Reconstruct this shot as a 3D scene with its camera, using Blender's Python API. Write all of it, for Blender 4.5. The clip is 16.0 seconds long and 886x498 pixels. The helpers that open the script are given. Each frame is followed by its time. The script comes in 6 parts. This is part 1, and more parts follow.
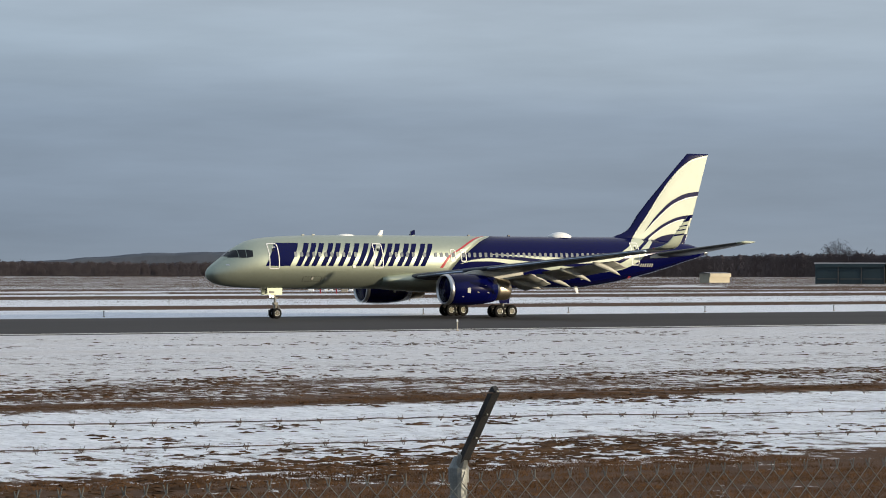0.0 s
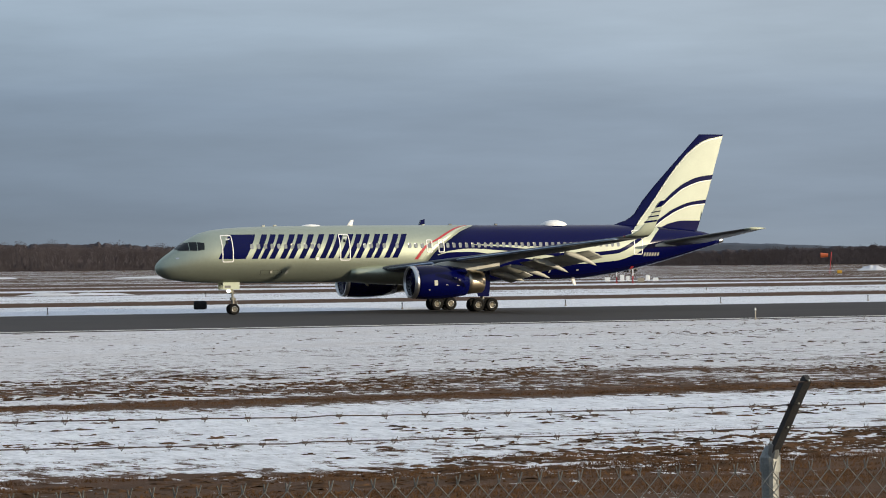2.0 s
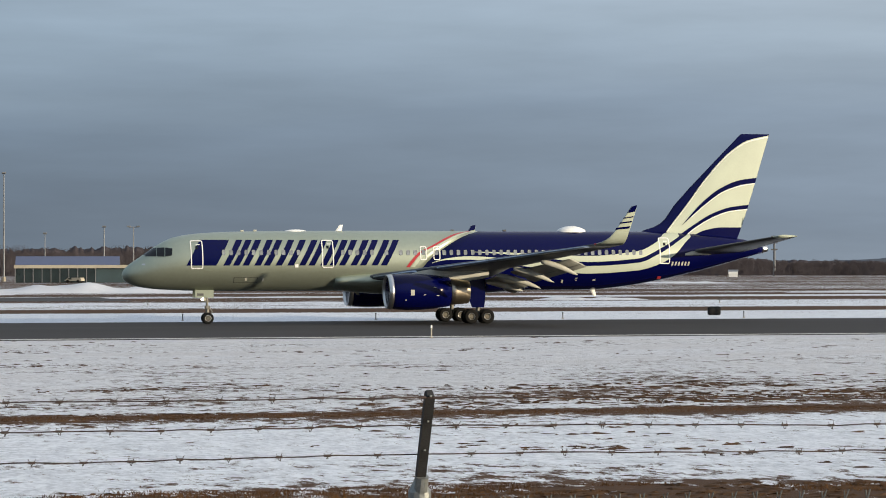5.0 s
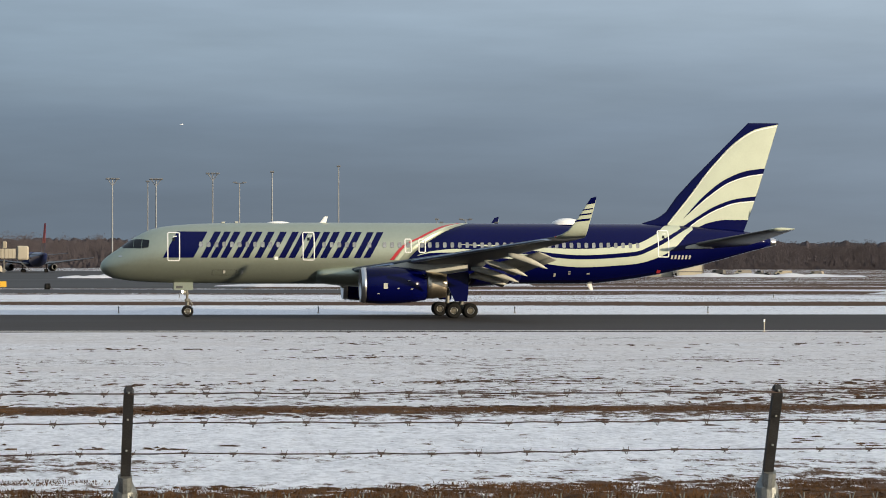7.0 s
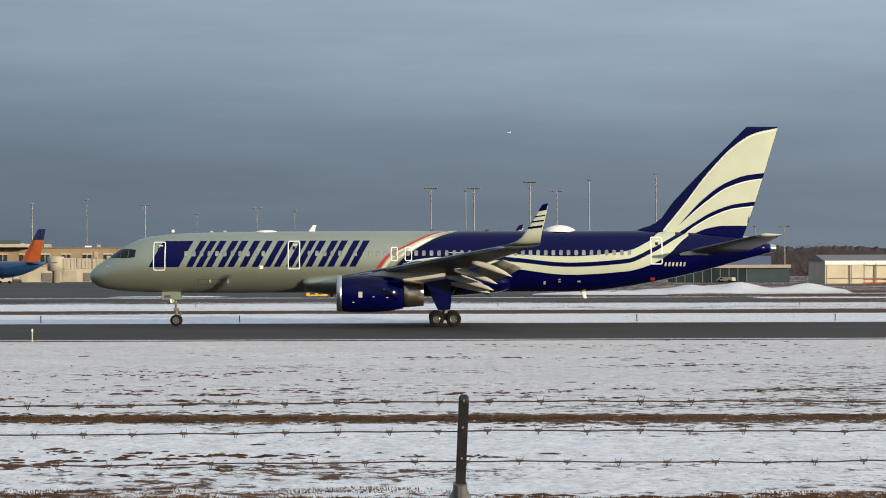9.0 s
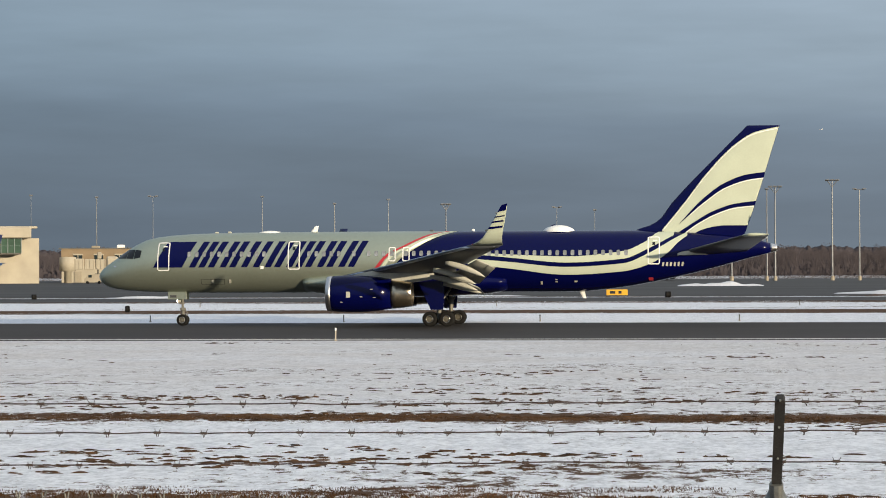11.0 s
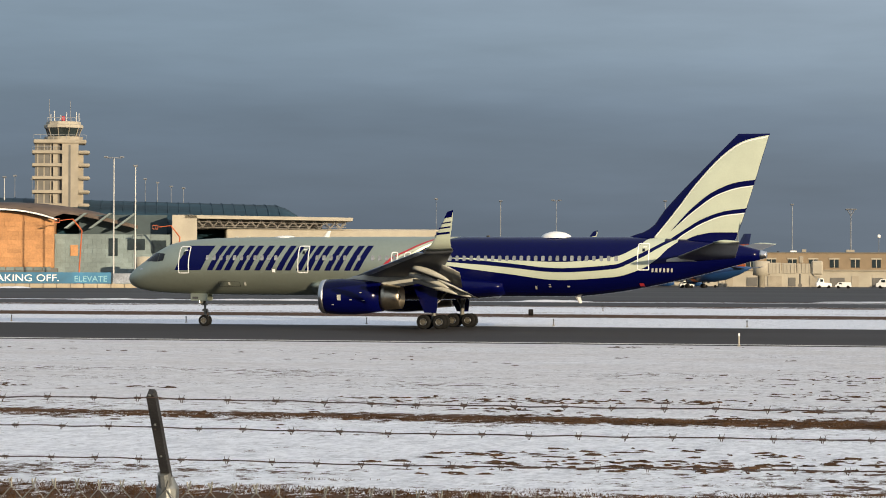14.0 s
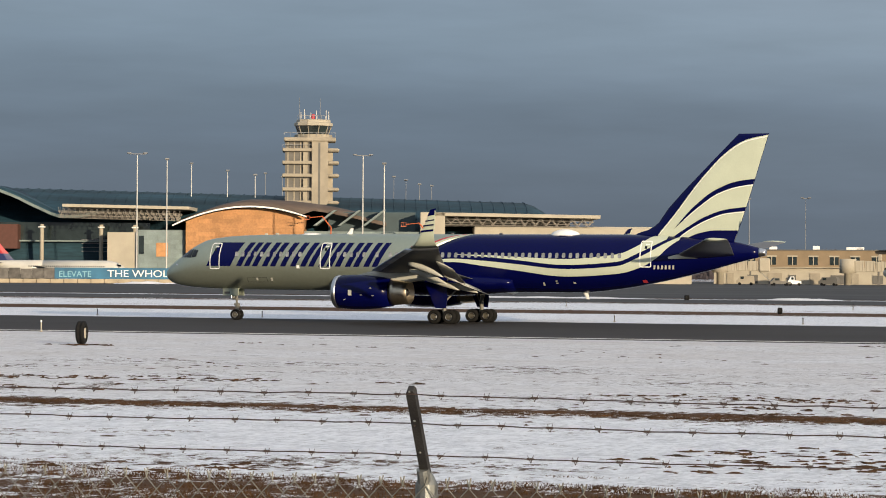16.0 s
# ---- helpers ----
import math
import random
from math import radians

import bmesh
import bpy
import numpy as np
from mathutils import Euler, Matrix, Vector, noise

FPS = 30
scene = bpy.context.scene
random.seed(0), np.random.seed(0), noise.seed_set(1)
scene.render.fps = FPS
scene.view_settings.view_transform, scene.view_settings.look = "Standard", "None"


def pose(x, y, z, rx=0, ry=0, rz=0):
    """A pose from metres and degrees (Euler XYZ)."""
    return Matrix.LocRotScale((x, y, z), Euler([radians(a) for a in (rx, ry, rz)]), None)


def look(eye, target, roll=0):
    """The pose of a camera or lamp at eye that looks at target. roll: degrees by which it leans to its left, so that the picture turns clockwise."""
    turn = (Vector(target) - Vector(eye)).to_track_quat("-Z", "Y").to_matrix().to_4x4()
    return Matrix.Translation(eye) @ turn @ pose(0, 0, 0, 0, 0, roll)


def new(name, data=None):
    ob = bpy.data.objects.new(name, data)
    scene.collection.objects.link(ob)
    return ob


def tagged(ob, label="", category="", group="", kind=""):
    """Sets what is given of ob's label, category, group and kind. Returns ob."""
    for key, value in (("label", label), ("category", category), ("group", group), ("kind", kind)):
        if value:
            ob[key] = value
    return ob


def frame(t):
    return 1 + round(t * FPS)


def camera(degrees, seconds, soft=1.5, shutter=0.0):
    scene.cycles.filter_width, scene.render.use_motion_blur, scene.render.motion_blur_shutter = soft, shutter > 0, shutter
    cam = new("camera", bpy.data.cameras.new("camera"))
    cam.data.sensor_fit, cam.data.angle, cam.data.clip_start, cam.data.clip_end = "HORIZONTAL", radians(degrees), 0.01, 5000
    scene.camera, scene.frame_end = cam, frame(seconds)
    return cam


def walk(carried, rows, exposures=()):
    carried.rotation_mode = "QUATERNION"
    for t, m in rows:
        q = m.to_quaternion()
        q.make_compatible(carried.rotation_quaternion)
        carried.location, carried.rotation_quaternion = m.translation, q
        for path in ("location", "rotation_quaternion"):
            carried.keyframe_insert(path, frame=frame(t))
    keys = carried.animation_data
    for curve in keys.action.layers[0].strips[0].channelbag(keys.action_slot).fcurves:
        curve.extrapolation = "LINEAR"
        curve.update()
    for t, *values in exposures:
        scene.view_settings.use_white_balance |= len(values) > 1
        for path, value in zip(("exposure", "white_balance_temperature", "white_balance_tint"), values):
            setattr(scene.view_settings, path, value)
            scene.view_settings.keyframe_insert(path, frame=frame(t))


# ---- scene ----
EYE, REACH = 4.0, 0.40  # eye above the runway; the camera swings round the one who holds it
cam = camera(18.16, 16.0, soft=1.0)
# seconds, yaw to the left, pitch up, roll
VIEW = [
    (0.0, -30.155, 0.371, 0.064),
    (0.5, -28.595, 0.253, -0.254),
    (1.0, -27.106, 0.174, -0.193),
    (1.5, -25.647, 0.155, -0.210),
    (2.0, -24.048, 0.188, -0.501),
    (2.5, -22.308, 0.192, -0.514),
    (3.0, -20.600, 0.169, -0.460),
    (3.5, -18.840, 0.183, -0.192),
    (4.0, -17.013, 0.268, -0.256),
    (6.5, -8.332, 0.235, 0.299),
    (7.0, -6.629, 0.208, 0.118),
    (7.5, -4.978, 0.248, -0.047),
    (8.0, -3.315, 0.297, -0.236),
    (8.5, -1.657, 0.340, -0.189),
    (9.0, -0.077, 0.376, -0.170),
    (9.5, 1.475, 0.400, -0.005),
    (10.0, 3.043, 0.381, 0.057),
    (12.5, 10.445, 0.450, -0.194),
    (13.0, 11.801, 0.437, 0.164),
    (13.5, 13.113, 0.434, 0.141),
    (14.0, 14.417, 0.472, 0.196),
    (14.5, 15.724, 0.534, 0.263),
    (15.0, 17.075, 0.564, 0.388),
    (15.5, 18.385, 0.505, 0.470),
    (16.0, 19.527, 0.397, 0.369),
]


def held(yaw, pitch, roll):
    a = radians(yaw)
    return pose(-REACH * math.sin(a), REACH * math.cos(a), EYE, 0, 0, yaw) @ pose(0, 0, 0, 90 + pitch) @ pose(0, 0, 0, 0, 0, roll)


walk(cam, [(t, held(*v)) for t, *v in VIEW], [(0.0, 0.05, 6480, 10), (4.0, 0.05, 6530, 10), (6.5, 0.1, 6610, 10), (8.5, 0.08, 6680, 10), (10.0, 0.15, 6740, 10), (12.5, 0.15, 6860, 11), (16.0, 0.11, 6930, 13)])

# the taxiing airliner: seconds, x and y of its main gear, turn to its right
TAXI = [
    (0.0, 114.04, 190.76, -1.01),
    (0.5, 106.98, 190.65, -0.85),
    (1.0, 100.06, 190.55, -0.72),
    (1.5, 93.27, 190.47, -0.61),
    (2.0, 86.44, 190.41, -0.51),
    (2.5, 79.62, 190.35, -0.45),
    (3.0, 72.97, 190.30, -0.44),
    (3.5, 66.38, 190.24, -0.49),
    (4.0, 59.84, 190.19, -0.51),
    (6.5, 28.71, 189.85, -0.73),
    (7.0, 22.83, 189.77, -0.76),
    (7.5, 17.08, 189.70, -0.72),
    (8.0, 11.38, 189.63, -0.65),
    (8.5, 5.80, 189.57, -0.53),
    (9.0, 0.35, 189.53, -0.40),
    (9.5, -4.93, 189.50, -0.25),
    (10.0, -10.08, 189.48, -0.07),
    (12.5, -34.71, 189.69, 1.04),
    (13.0, -39.36, 189.78, 1.25),
    (13.5, -43.94, 189.89, 1.46),
    (14.0, -48.47, 190.02, 1.70),
    (14.5, -52.97, 190.16, 1.94),
    (15.0, -57.37, 190.32, 2.16),
    (15.5, -61.73, 190.49, 2.39),
    (16.0, -66.05, 190.68, 2.65),
]

# ---- world, sun ----
SUN_AZ, SUN_EL = 48.5, 8.9  # degrees to the right of straight behind the viewer; height
world = bpy.data.worlds.new("world")
scene.world = world
world.use_nodes = True
wn, wl = world.node_tree.nodes, world.node_tree.links
wn.clear()


def wnode(kind, **values):
    n = wn.new(kind)
    for key, value in values.items():
        n.inputs[key.replace("_", " ")].default_value = value
    return n


sky = wn.new("ShaderNodeTexSky")
sky.sky_type, sky.sun_disc = "NISHITA", False
sky.sun_elevation, sky.sun_rotation = radians(SUN_EL), radians(180 - SUN_AZ)
coord = wn.new("ShaderNodeTexCoord")
split = wn.new("ShaderNodeSeparateXYZ")
wl.new(coord.outputs["Generated"], split.inputs[0])
# a layer of stratus: darker bank over the horizon, brighter overhead
bank = wn.new("ShaderNodeValToRGB")
for p, c in ((0.0, (0.145, 0.182, 0.232)), (0.022, (0.134, 0.174, 0.232)), (0.05, (0.163, 0.213, 0.286)), (0.085, (0.25, 0.315, 0.396)), (0.2, (0.34, 0.39, 0.46)), (0.55, (0.48, 0.525, 0.6))):
    e = bank.color_ramp.elements.new(p)
    e.color = (*c, 1)
bank.color_ramp.elements.remove(bank.color_ramp.elements[0])
bank.color_ramp.elements.remove(bank.color_ramp.elements[-1])
warp = wn.new("ShaderNodeMapping")
warp.inputs["Scale"].default_value = (1.0, 1.0, 7.0)
wl.new(coord.outputs["Generated"], warp.inputs["Vector"])
puff = wnode("ShaderNodeTexNoise", Scale=3.2, Detail=5.0, Roughness=0.5)
wl.new(warp.outputs[0], puff.inputs["Vector"])
lift = wn.new("ShaderNodeMath")
lift.operation = "MULTIPLY_ADD"
wl.new(puff.outputs["Fac"], lift.inputs[0])
lift.inputs[1].default_value = 0.055
wl.new(split.outputs["Z"], lift.inputs[2])
shift = wn.new("ShaderNodeMath")
shift.operation = "SUBTRACT"
wl.new(lift.outputs[0], shift.inputs[0])
shift.inputs[1].default_value = 0.0275
wl.new(shift.outputs[0], bank.inputs["Fac"])
wisp = wnode("ShaderNodeTexNoise", Scale=11.0, Detail=6.0, Roughness=0.55)
wl.new(warp.outputs[0], wisp.inputs["Vector"])
wispr = wnode("ShaderNodeMapRange", From_Min=0.3, From_Max=0.75, To_Min=0.93, To_Max=1.1)
wl.new(wisp.outputs["Fac"], wispr.inputs["Value"])
# thinner, paler cloud on the side of the low sun
side = wnode("ShaderNodeMapRange", From_Min=-0.32, From_Max=0.28, To_Min=0.88, To_Max=1.4)
wl.new(split.outputs["X"], side.inputs["Value"])
sidew = wn.new("ShaderNodeMath")
sidew.operation = "MULTIPLY"
wl.new(side.outputs[0], sidew.inputs[0])
wl.new(wispr.outputs[0], sidew.inputs[1])
# low down, the bank thins out quickly towards the sun's side
thinner = wnode("ShaderNodeMapRange", From_Min=0.18, From_Max=0.48, To_Min=0.86, To_Max=1.26)
wl.new(split.outputs["X"], thinner.inputs["Value"])
lowdown = wnode("ShaderNodeMapRange", From_Min=0.015, From_Max=0.1, To_Min=1.0, To_Max=0.0)
wl.new(split.outputs["Z"], lowdown.inputs["Value"])
edge = wn.new("ShaderNodeMix")
edge.data_type = "FLOAT"
wl.new(lowdown.outputs[0], edge.inputs[0])
edge.inputs[2].default_value = 1.0
wl.new(thinner.outputs[0], edge.inputs[3])
bright = wn.new("ShaderNodeMath")
bright.operation = "MULTIPLY"
wl.new(sidew.outputs[0], bright.inputs[0])
wl.new(edge.outputs[0], bright.inputs[1])
cloud = wn.new("ShaderNodeVectorMath")
cloud.operation = "SCALE"
wl.new(bank.outputs["Color"], cloud.inputs[0])
wl.new(bright.outputs[0], cloud.inputs["Scale"])
clear = wn.new("ShaderNodeVectorMath")
clear.operation = "SCALE"
wl.new(sky.outputs["Color"], clear.inputs[0])
clear.inputs["Scale"].default_value = 0.08
both = wn.new("ShaderNodeMix")
both.data_type = "RGBA"
both.inputs["Factor"].default_value = 0.93
wl.new(clear.outputs[0], both.inputs[6])
# colder cloud away from the sun, warmer towards it
hue = wn.new("ShaderNodeMix")
hue.data_type = "RGBA"
hue.inputs[6].default_value, hue.inputs[7].default_value = (0.86, 0.985, 1.07, 1), (1.04, 1.0, 0.95, 1)
huef = wnode("ShaderNodeMapRange", From_Min=-0.35, From_Max=0.5)
wl.new(split.outputs["X"], huef.inputs["Value"])
wl.new(huef.outputs[0], hue.inputs["Factor"])
tinted = wn.new("ShaderNodeVectorMath")
tinted.operation = "MULTIPLY"
wl.new(cloud.outputs[0], tinted.inputs[0])
wl.new(hue.outputs[2], tinted.inputs[1])
wl.new(tinted.outputs[0], both.inputs[7])
back = wn.new("ShaderNodeBackground")
wl.new(both.outputs[2], back.inputs["Color"])
back.inputs["Strength"].default_value = 1.0
wout = wn.new("ShaderNodeOutputWorld")
wl.new(back.outputs[0], wout.inputs["Surface"])

sun = new("sun", bpy.data.lights.new("sun", "SUN"))
sun.data.energy, sun.data.angle, sun.data.color = 5.0, radians(0.6), (1.0, 0.85, 0.62)
sa, se = radians(SUN_AZ), radians(SUN_EL)
sun.matrix_world = look((math.sin(sa) * math.cos(se) * 50, -math.cos(sa) * math.cos(se) * 50, 30 + math.sin(se) * 50), (0, 0, 30))


# ---- materials ----
def mat(name, color, rough=0.6, metal=0.0, var=0.12, scale=1.0, bump=0.0, fine=20.0, coat=0.0, stretch=(1, 1, 1), each=0.0, emit=0.0, spec=0.5):
    m = bpy.data.materials.new(name)
    m.use_nodes = True
    n, l = m.node_tree.nodes, m.node_tree.links
    b = n["Principled BSDF"]
    b.inputs["Roughness"].default_value, b.inputs["Metallic"].default_value = rough, metal
    b.inputs["Coat Weight"].default_value, b.inputs["Coat Roughness"].default_value = coat, 0.06
    b.inputs["Specular IOR Level"].default_value = spec
    tc, mp = n.new("ShaderNodeTexCoord"), n.new("ShaderNodeMapping")
    mp.inputs["Scale"].default_value = stretch
    l.new(tc.outputs["Object"], mp.inputs["Vector"])
    total = None
    for sc, amount in ((scale, var), (scale * fine, var * 0.6)):
        t = n.new("ShaderNodeTexNoise")
        t.inputs["Scale"].default_value, t.inputs["Detail"].default_value = sc, 4
        l.new(mp.outputs[0], t.inputs["Vector"])
        r = n.new("ShaderNodeMapRange")
        r.inputs["From Min"].default_value, r.inputs["From Max"].default_value = 0.3, 0.7
        r.inputs["To Min"].default_value, r.inputs["To Max"].default_value = 1 - amount, 1 + amount
        l.new(t.outputs["Fac"], r.inputs["Value"])
        if total:
            x = n.new("ShaderNodeMath")
            x.operation = "MULTIPLY"
            l.new(total, x.inputs[0])
            l.new(r.outputs[0], x.inputs[1])
            total = x.outputs[0]
        else:
            total = r.outputs[0]
        last = t
    if each:
        g, oi = n.new("ShaderNodeNewGeometry"), n.new("ShaderNodeObjectInfo")
        a = n.new("ShaderNodeMath")
        a.operation = "ADD"
        l.new(g.outputs["Random Per Island"], a.inputs[0])
        l.new(oi.outputs["Random"], a.inputs[1])
        r = n.new("ShaderNodeMapRange")
        r.inputs["From Max"].default_value = 2.0
        r.inputs["To Min"].default_value, r.inputs["To Max"].default_value = 1 - each, 1 + each
        l.new(a.outputs[0], r.inputs["Value"])
        x = n.new("ShaderNodeMath")
        x.operation = "MULTIPLY"
        l.new(total, x.inputs[0])
        l.new(r.outputs[0], x.inputs[1])
        total = x.outputs[0]
    c = n.new("ShaderNodeVectorMath")
    c.operation = "SCALE"
    c.inputs[0].default_value = color
    l.new(total, c.inputs["Scale"])
    l.new(c.outputs[0], b.inputs["Base Color"])
    if bump:
        bp = n.new("ShaderNodeBump")
        bp.inputs["Strength"].default_value, bp.inputs["Distance"].default_value = bump, 0.02
        l.new(last.outputs["Fac"], bp.inputs["Height"])
        l.new(bp.outputs[0], b.inputs["Normal"])
    if emit:
        b.inputs["Emission Color"].default_value = (*color, 1)
        b.inputs["Emission Strength"].default_value = emit
    return m


SILVER = mat("silver_pearl_paint", (0.38, 0.42, 0.34), 0.43, 0.76, 0.05, 0.25, coat=0.2)
BLUE = mat("deep_blue_gloss_paint", (0.001, 0.002, 0.045), 0.16, 0.0, 0.08, 0.3, coat=0.0, spec=0.2)
CREAM = mat("cream_paint", (0.48, 0.525, 0.415), 0.45, 0.0, 0.05, 0.5, coat=0.08)
WHITE = mat("white_paint", (0.8, 0.8, 0.78), 0.45, 0.0, 0.05, 1)
RED = mat("red_paint", (0.42, 0.03, 0.04), 0.35, 0.0, 0.06, 1)
STEEL = mat("bare_metal", (0.62, 0.62, 0.62), 0.3, 1.0, 0.08, 2)
HOT = mat("heat_tinted_nozzle_metal", (0.62, 0.53, 0.4), 0.34, 1.0, 0.2, 1.5)
DARKMETAL = mat("dark_metal", (0.12, 0.12, 0.12), 0.5, 0.7, 0.2, 3)
WINGGREY = mat("grey_wing_paint", (0.1, 0.11, 0.125), 0.55, 0.0, 0.1, 0.6, spec=0.3)
UNDER = mat("pale_flap_paint", (0.42, 0.42, 0.37), 0.5, 0.0, 0.15, 1.2)
BLACK = mat("black_void", (0.01, 0.01, 0.012), 0.7, 0.0, 0.2, 2)
RUBBER = mat("tyre_rubber", (0.011, 0.011, 0.011), 0.85, 0.0, 0.3, 4, spec=0.15)
GLASS = mat("cockpit_glass", (0.008, 0.01, 0.013), 0.08, 0.0, 0.1, 1, spec=0.35)
PANE = mat("cabin_window", (0.2, 0.215, 0.23), 0.2, 0.0, 0.3, 3, each=0.35, coat=0.5)
LAMP = mat("landing_light", (1.0, 0.86, 0.66), 0.4, emit=14.0)
ASPHALT = mat("runway_asphalt", (0.039, 0.036, 0.036), 0.85, 0.0, 0.25, 0.06, bump=0.3, fine=60, stretch=(0.15, 1, 1), spec=0.2)
APRON = mat("apron_concrete", (0.043, 0.042, 0.042), 0.75, 0.0, 0.3, 0.03, fine=30, stretch=(0.3, 1, 1), spec=0.25)
LINE = mat("runway_paint", (0.75, 0.75, 0.72), 0.6, 0.0, 0.15, 0.5)
GALV = mat("galvanised_steel", (0.24, 0.25, 0.24), 0.5, 0.75, 0.25, 8, bump=0.1)
ARM = mat("dark_weathered_steel", (0.028, 0.027, 0.027), 0.65, 0.3, 0.4, 10, bump=0.2)
WIRE = mat("rusty_barbed_wire", (0.07, 0.05, 0.045), 0.75, 0.4, 0.4, 12)
MESHW = mat("chain_link_wire", (0.2, 0.2, 0.18), 0.55, 0.6, 0.3, 9)
STRAW = mat("dead_grass", (0.075, 0.04, 0.019), 0.95, 0.0, 0.4, 0.5, each=0.5, spec=0.1)
BARK = mat("bare_twigs", (0.062, 0.054, 0.059), 0.95, 0.0, 0.25, 0.02, each=0.12, spec=0.1)
WOODS = mat("winter_woods", (0.058, 0.05, 0.055), 0.95, 0.0, 0.3, 0.1, fine=8, spec=0.1, stretch=(1, 1, 0.25))
# blue-grey of distant haze mixed into the ridge's colour
RIDGE = mat("haze_tinted_ridge_woods", (0.092, 0.106, 0.132), 0.95, 0.0, 0.12, 0.01, fine=8, spec=0.1)


def ground_material():
    """Old snow, blown thin in streaks over dead grass."""
    m = bpy.data.materials.new("patchy_snow")
    m.use_nodes = True
    n, l = m.node_tree.nodes, m.node_tree.links
    b = n["Principled BSDF"]
    b.inputs["Roughness"].default_value = 0.85
    b.inputs["Specular IOR Level"].default_value = 0.2
    tc = n.new("ShaderNodeTexCoord")
    xyz = n.new("ShaderNodeSeparateXYZ")
    l.new(tc.outputs["Object"], xyz.inputs[0])

    def noise_at(scale, stretch, detail=5, rough=0.6):
        mp = n.new("ShaderNodeMapping")
        mp.inputs["Scale"].default_value = stretch
        l.new(tc.outputs["Object"], mp.inputs["Vector"])
        t = n.new("ShaderNodeTexNoise")
        t.inputs["Scale"].default_value, t.inputs["Detail"].default_value, t.inputs["Roughness"].default_value = scale, detail, rough
        l.new(mp.outputs[0], t.inputs["Vector"])
        return t.outputs["Fac"]

    def ramp(src, pairs):
        r = n.new("ShaderNodeValToRGB")
        els = r.color_ramp.elements
        els[0].position, els[0].color = pairs[0][0], (*[pairs[0][1]] * 3, 1)
        els[1].position, els[1].color = pairs[-1][0], (*[pairs[-1][1]] * 3, 1)
        for p, v in pairs[1:-1]:
            els.new(p).color = (v, v, v, 1)
        l.new(src, r.inputs["Fac"])
        return r.outputs["Color"]

    def calc(op, a, b_):
        x = n.new("ShaderNodeMath")
        x.operation = op
        for i, v in enumerate((a, b_)):
            if isinstance(v, (int, float)):
                x.inputs[i].default_value = v
            else:
                l.new(v, x.inputs[i])
        return x.outputs[0]

    broad = noise_at(0.035, (0.2, 1.0, 1.0), 4, 0.55)
    patch = noise_at(0.22, (0.5, 0.7, 1.0), 5, 0.6)
    tuft = noise_at(1.9, (0.9, 0.55, 1.0), 8, 0.8)
    # how bare each strip across the field is, by its distance from the fence (metres / 500)
    dist = calc("DIVIDE", calc("ADD", xyz.outputs["Y"], calc("MULTIPLY", calc("SUBTRACT", broad, 0.5), 6.0)), 500.0)
    bare = ramp(dist, ((0.0, 0.55), (0.093, 0.54), (0.097, 0.49), (0.101, 0.43), (0.112, 0.425), (0.137, 0.415), (0.1435, 0.46), (0.146, 0.61), (0.149, 0.61), (0.151, 0.45), (0.165, 0.46), (0.19, 0.425), (0.24, 0.4), (0.3, 0.38), (0.39, 0.33), (0.47, 0.34), (0.478, 0.62), (0.512, 0.66), (0.52, 0.41), (0.605, 0.41), (0.63, 0.54), (0.685, 0.57), (0.7, 0.4), (0.725, 0.41), (0.745, 0.56), (0.79, 0.54), (0.81, 0.42), (0.86, 0.57), (0.92, 0.49), (1.0, 0.5)))
    # the wind has left one side barer
    tilt = n.new("ShaderNodeMapRange")
    tilt.inputs["From Min"].default_value, tilt.inputs["From Max"].default_value = -8.0, 42.0
    tilt.inputs["To Min"].default_value, tilt.inputs["To Max"].default_value = 0.0, 0.035
    l.new(xyz.outputs["X"], tilt.inputs["Value"])
    level = calc("ADD", calc("MULTIPLY", patch, 0.3), calc("MULTIPLY", tuft, 0.7))
    open_ = calc("SUBTRACT", calc("ADD", bare, calc("ADD", calc("MULTIPLY", calc("SUBTRACT", broad, 0.5), 0.3), tilt.outputs[0])), level)
    mr = n.new("ShaderNodeMapRange")
    mr.inputs["From Min"].default_value, mr.inputs["From Max"].default_value = -0.016, 0.008
    l.new(open_, mr.inputs["Value"])
    grain = noise_at(6.0, (0.9, 0.4, 1), 4, 0.7)
    snow = n.new("ShaderNodeMix")
    snow.data_type = "RGBA"
    snow.inputs[6].default_value, snow.inputs[7].default_value = (0.46, 0.485, 0.53, 1), (0.85, 0.88, 0.93, 1)
    mottle = n.new("ShaderNodeMapRange")
    mottle.inputs["From Min"].default_value, mottle.inputs["From Max"].default_value = 0.36, 0.56
    l.new(calc("ADD", calc("MULTIPLY", grain, 0.5), calc("MULTIPLY", noise_at(1.4, (0.9, 0.4, 1.0), 8, 0.78), 0.5)), mottle.inputs["Value"])
    l.new(mottle.outputs[0], snow.inputs["Factor"])
    grass = n.new("ShaderNodeMix")
    grass.data_type = "RGBA"
    grass.inputs[6].default_value, grass.inputs[7].default_value = (0.02, 0.009, 0.005, 1), (0.13, 0.064, 0.026, 1)
    l.new(noise_at(1.3, (0.6, 0.8, 1), 5, 0.7), grass.inputs["Factor"])
    # thin snow farther out lets the straw show through
    thin = ramp(dist, ((0.0, 0.0), (0.14, 0.02), (0.16, 0.2), (0.2, 0.3), (0.29, 0.36), (0.4, 0.06), (0.45, 0.04), (1.0, 0.06)))
    veil = n.new("ShaderNodeMix")
    veil.data_type = "RGBA"
    l.new(calc("MULTIPLY", thin, calc("MULTIPLY", patch, 1.7)), veil.inputs["Factor"])
    l.new(snow.outputs[2], veil.inputs[6])
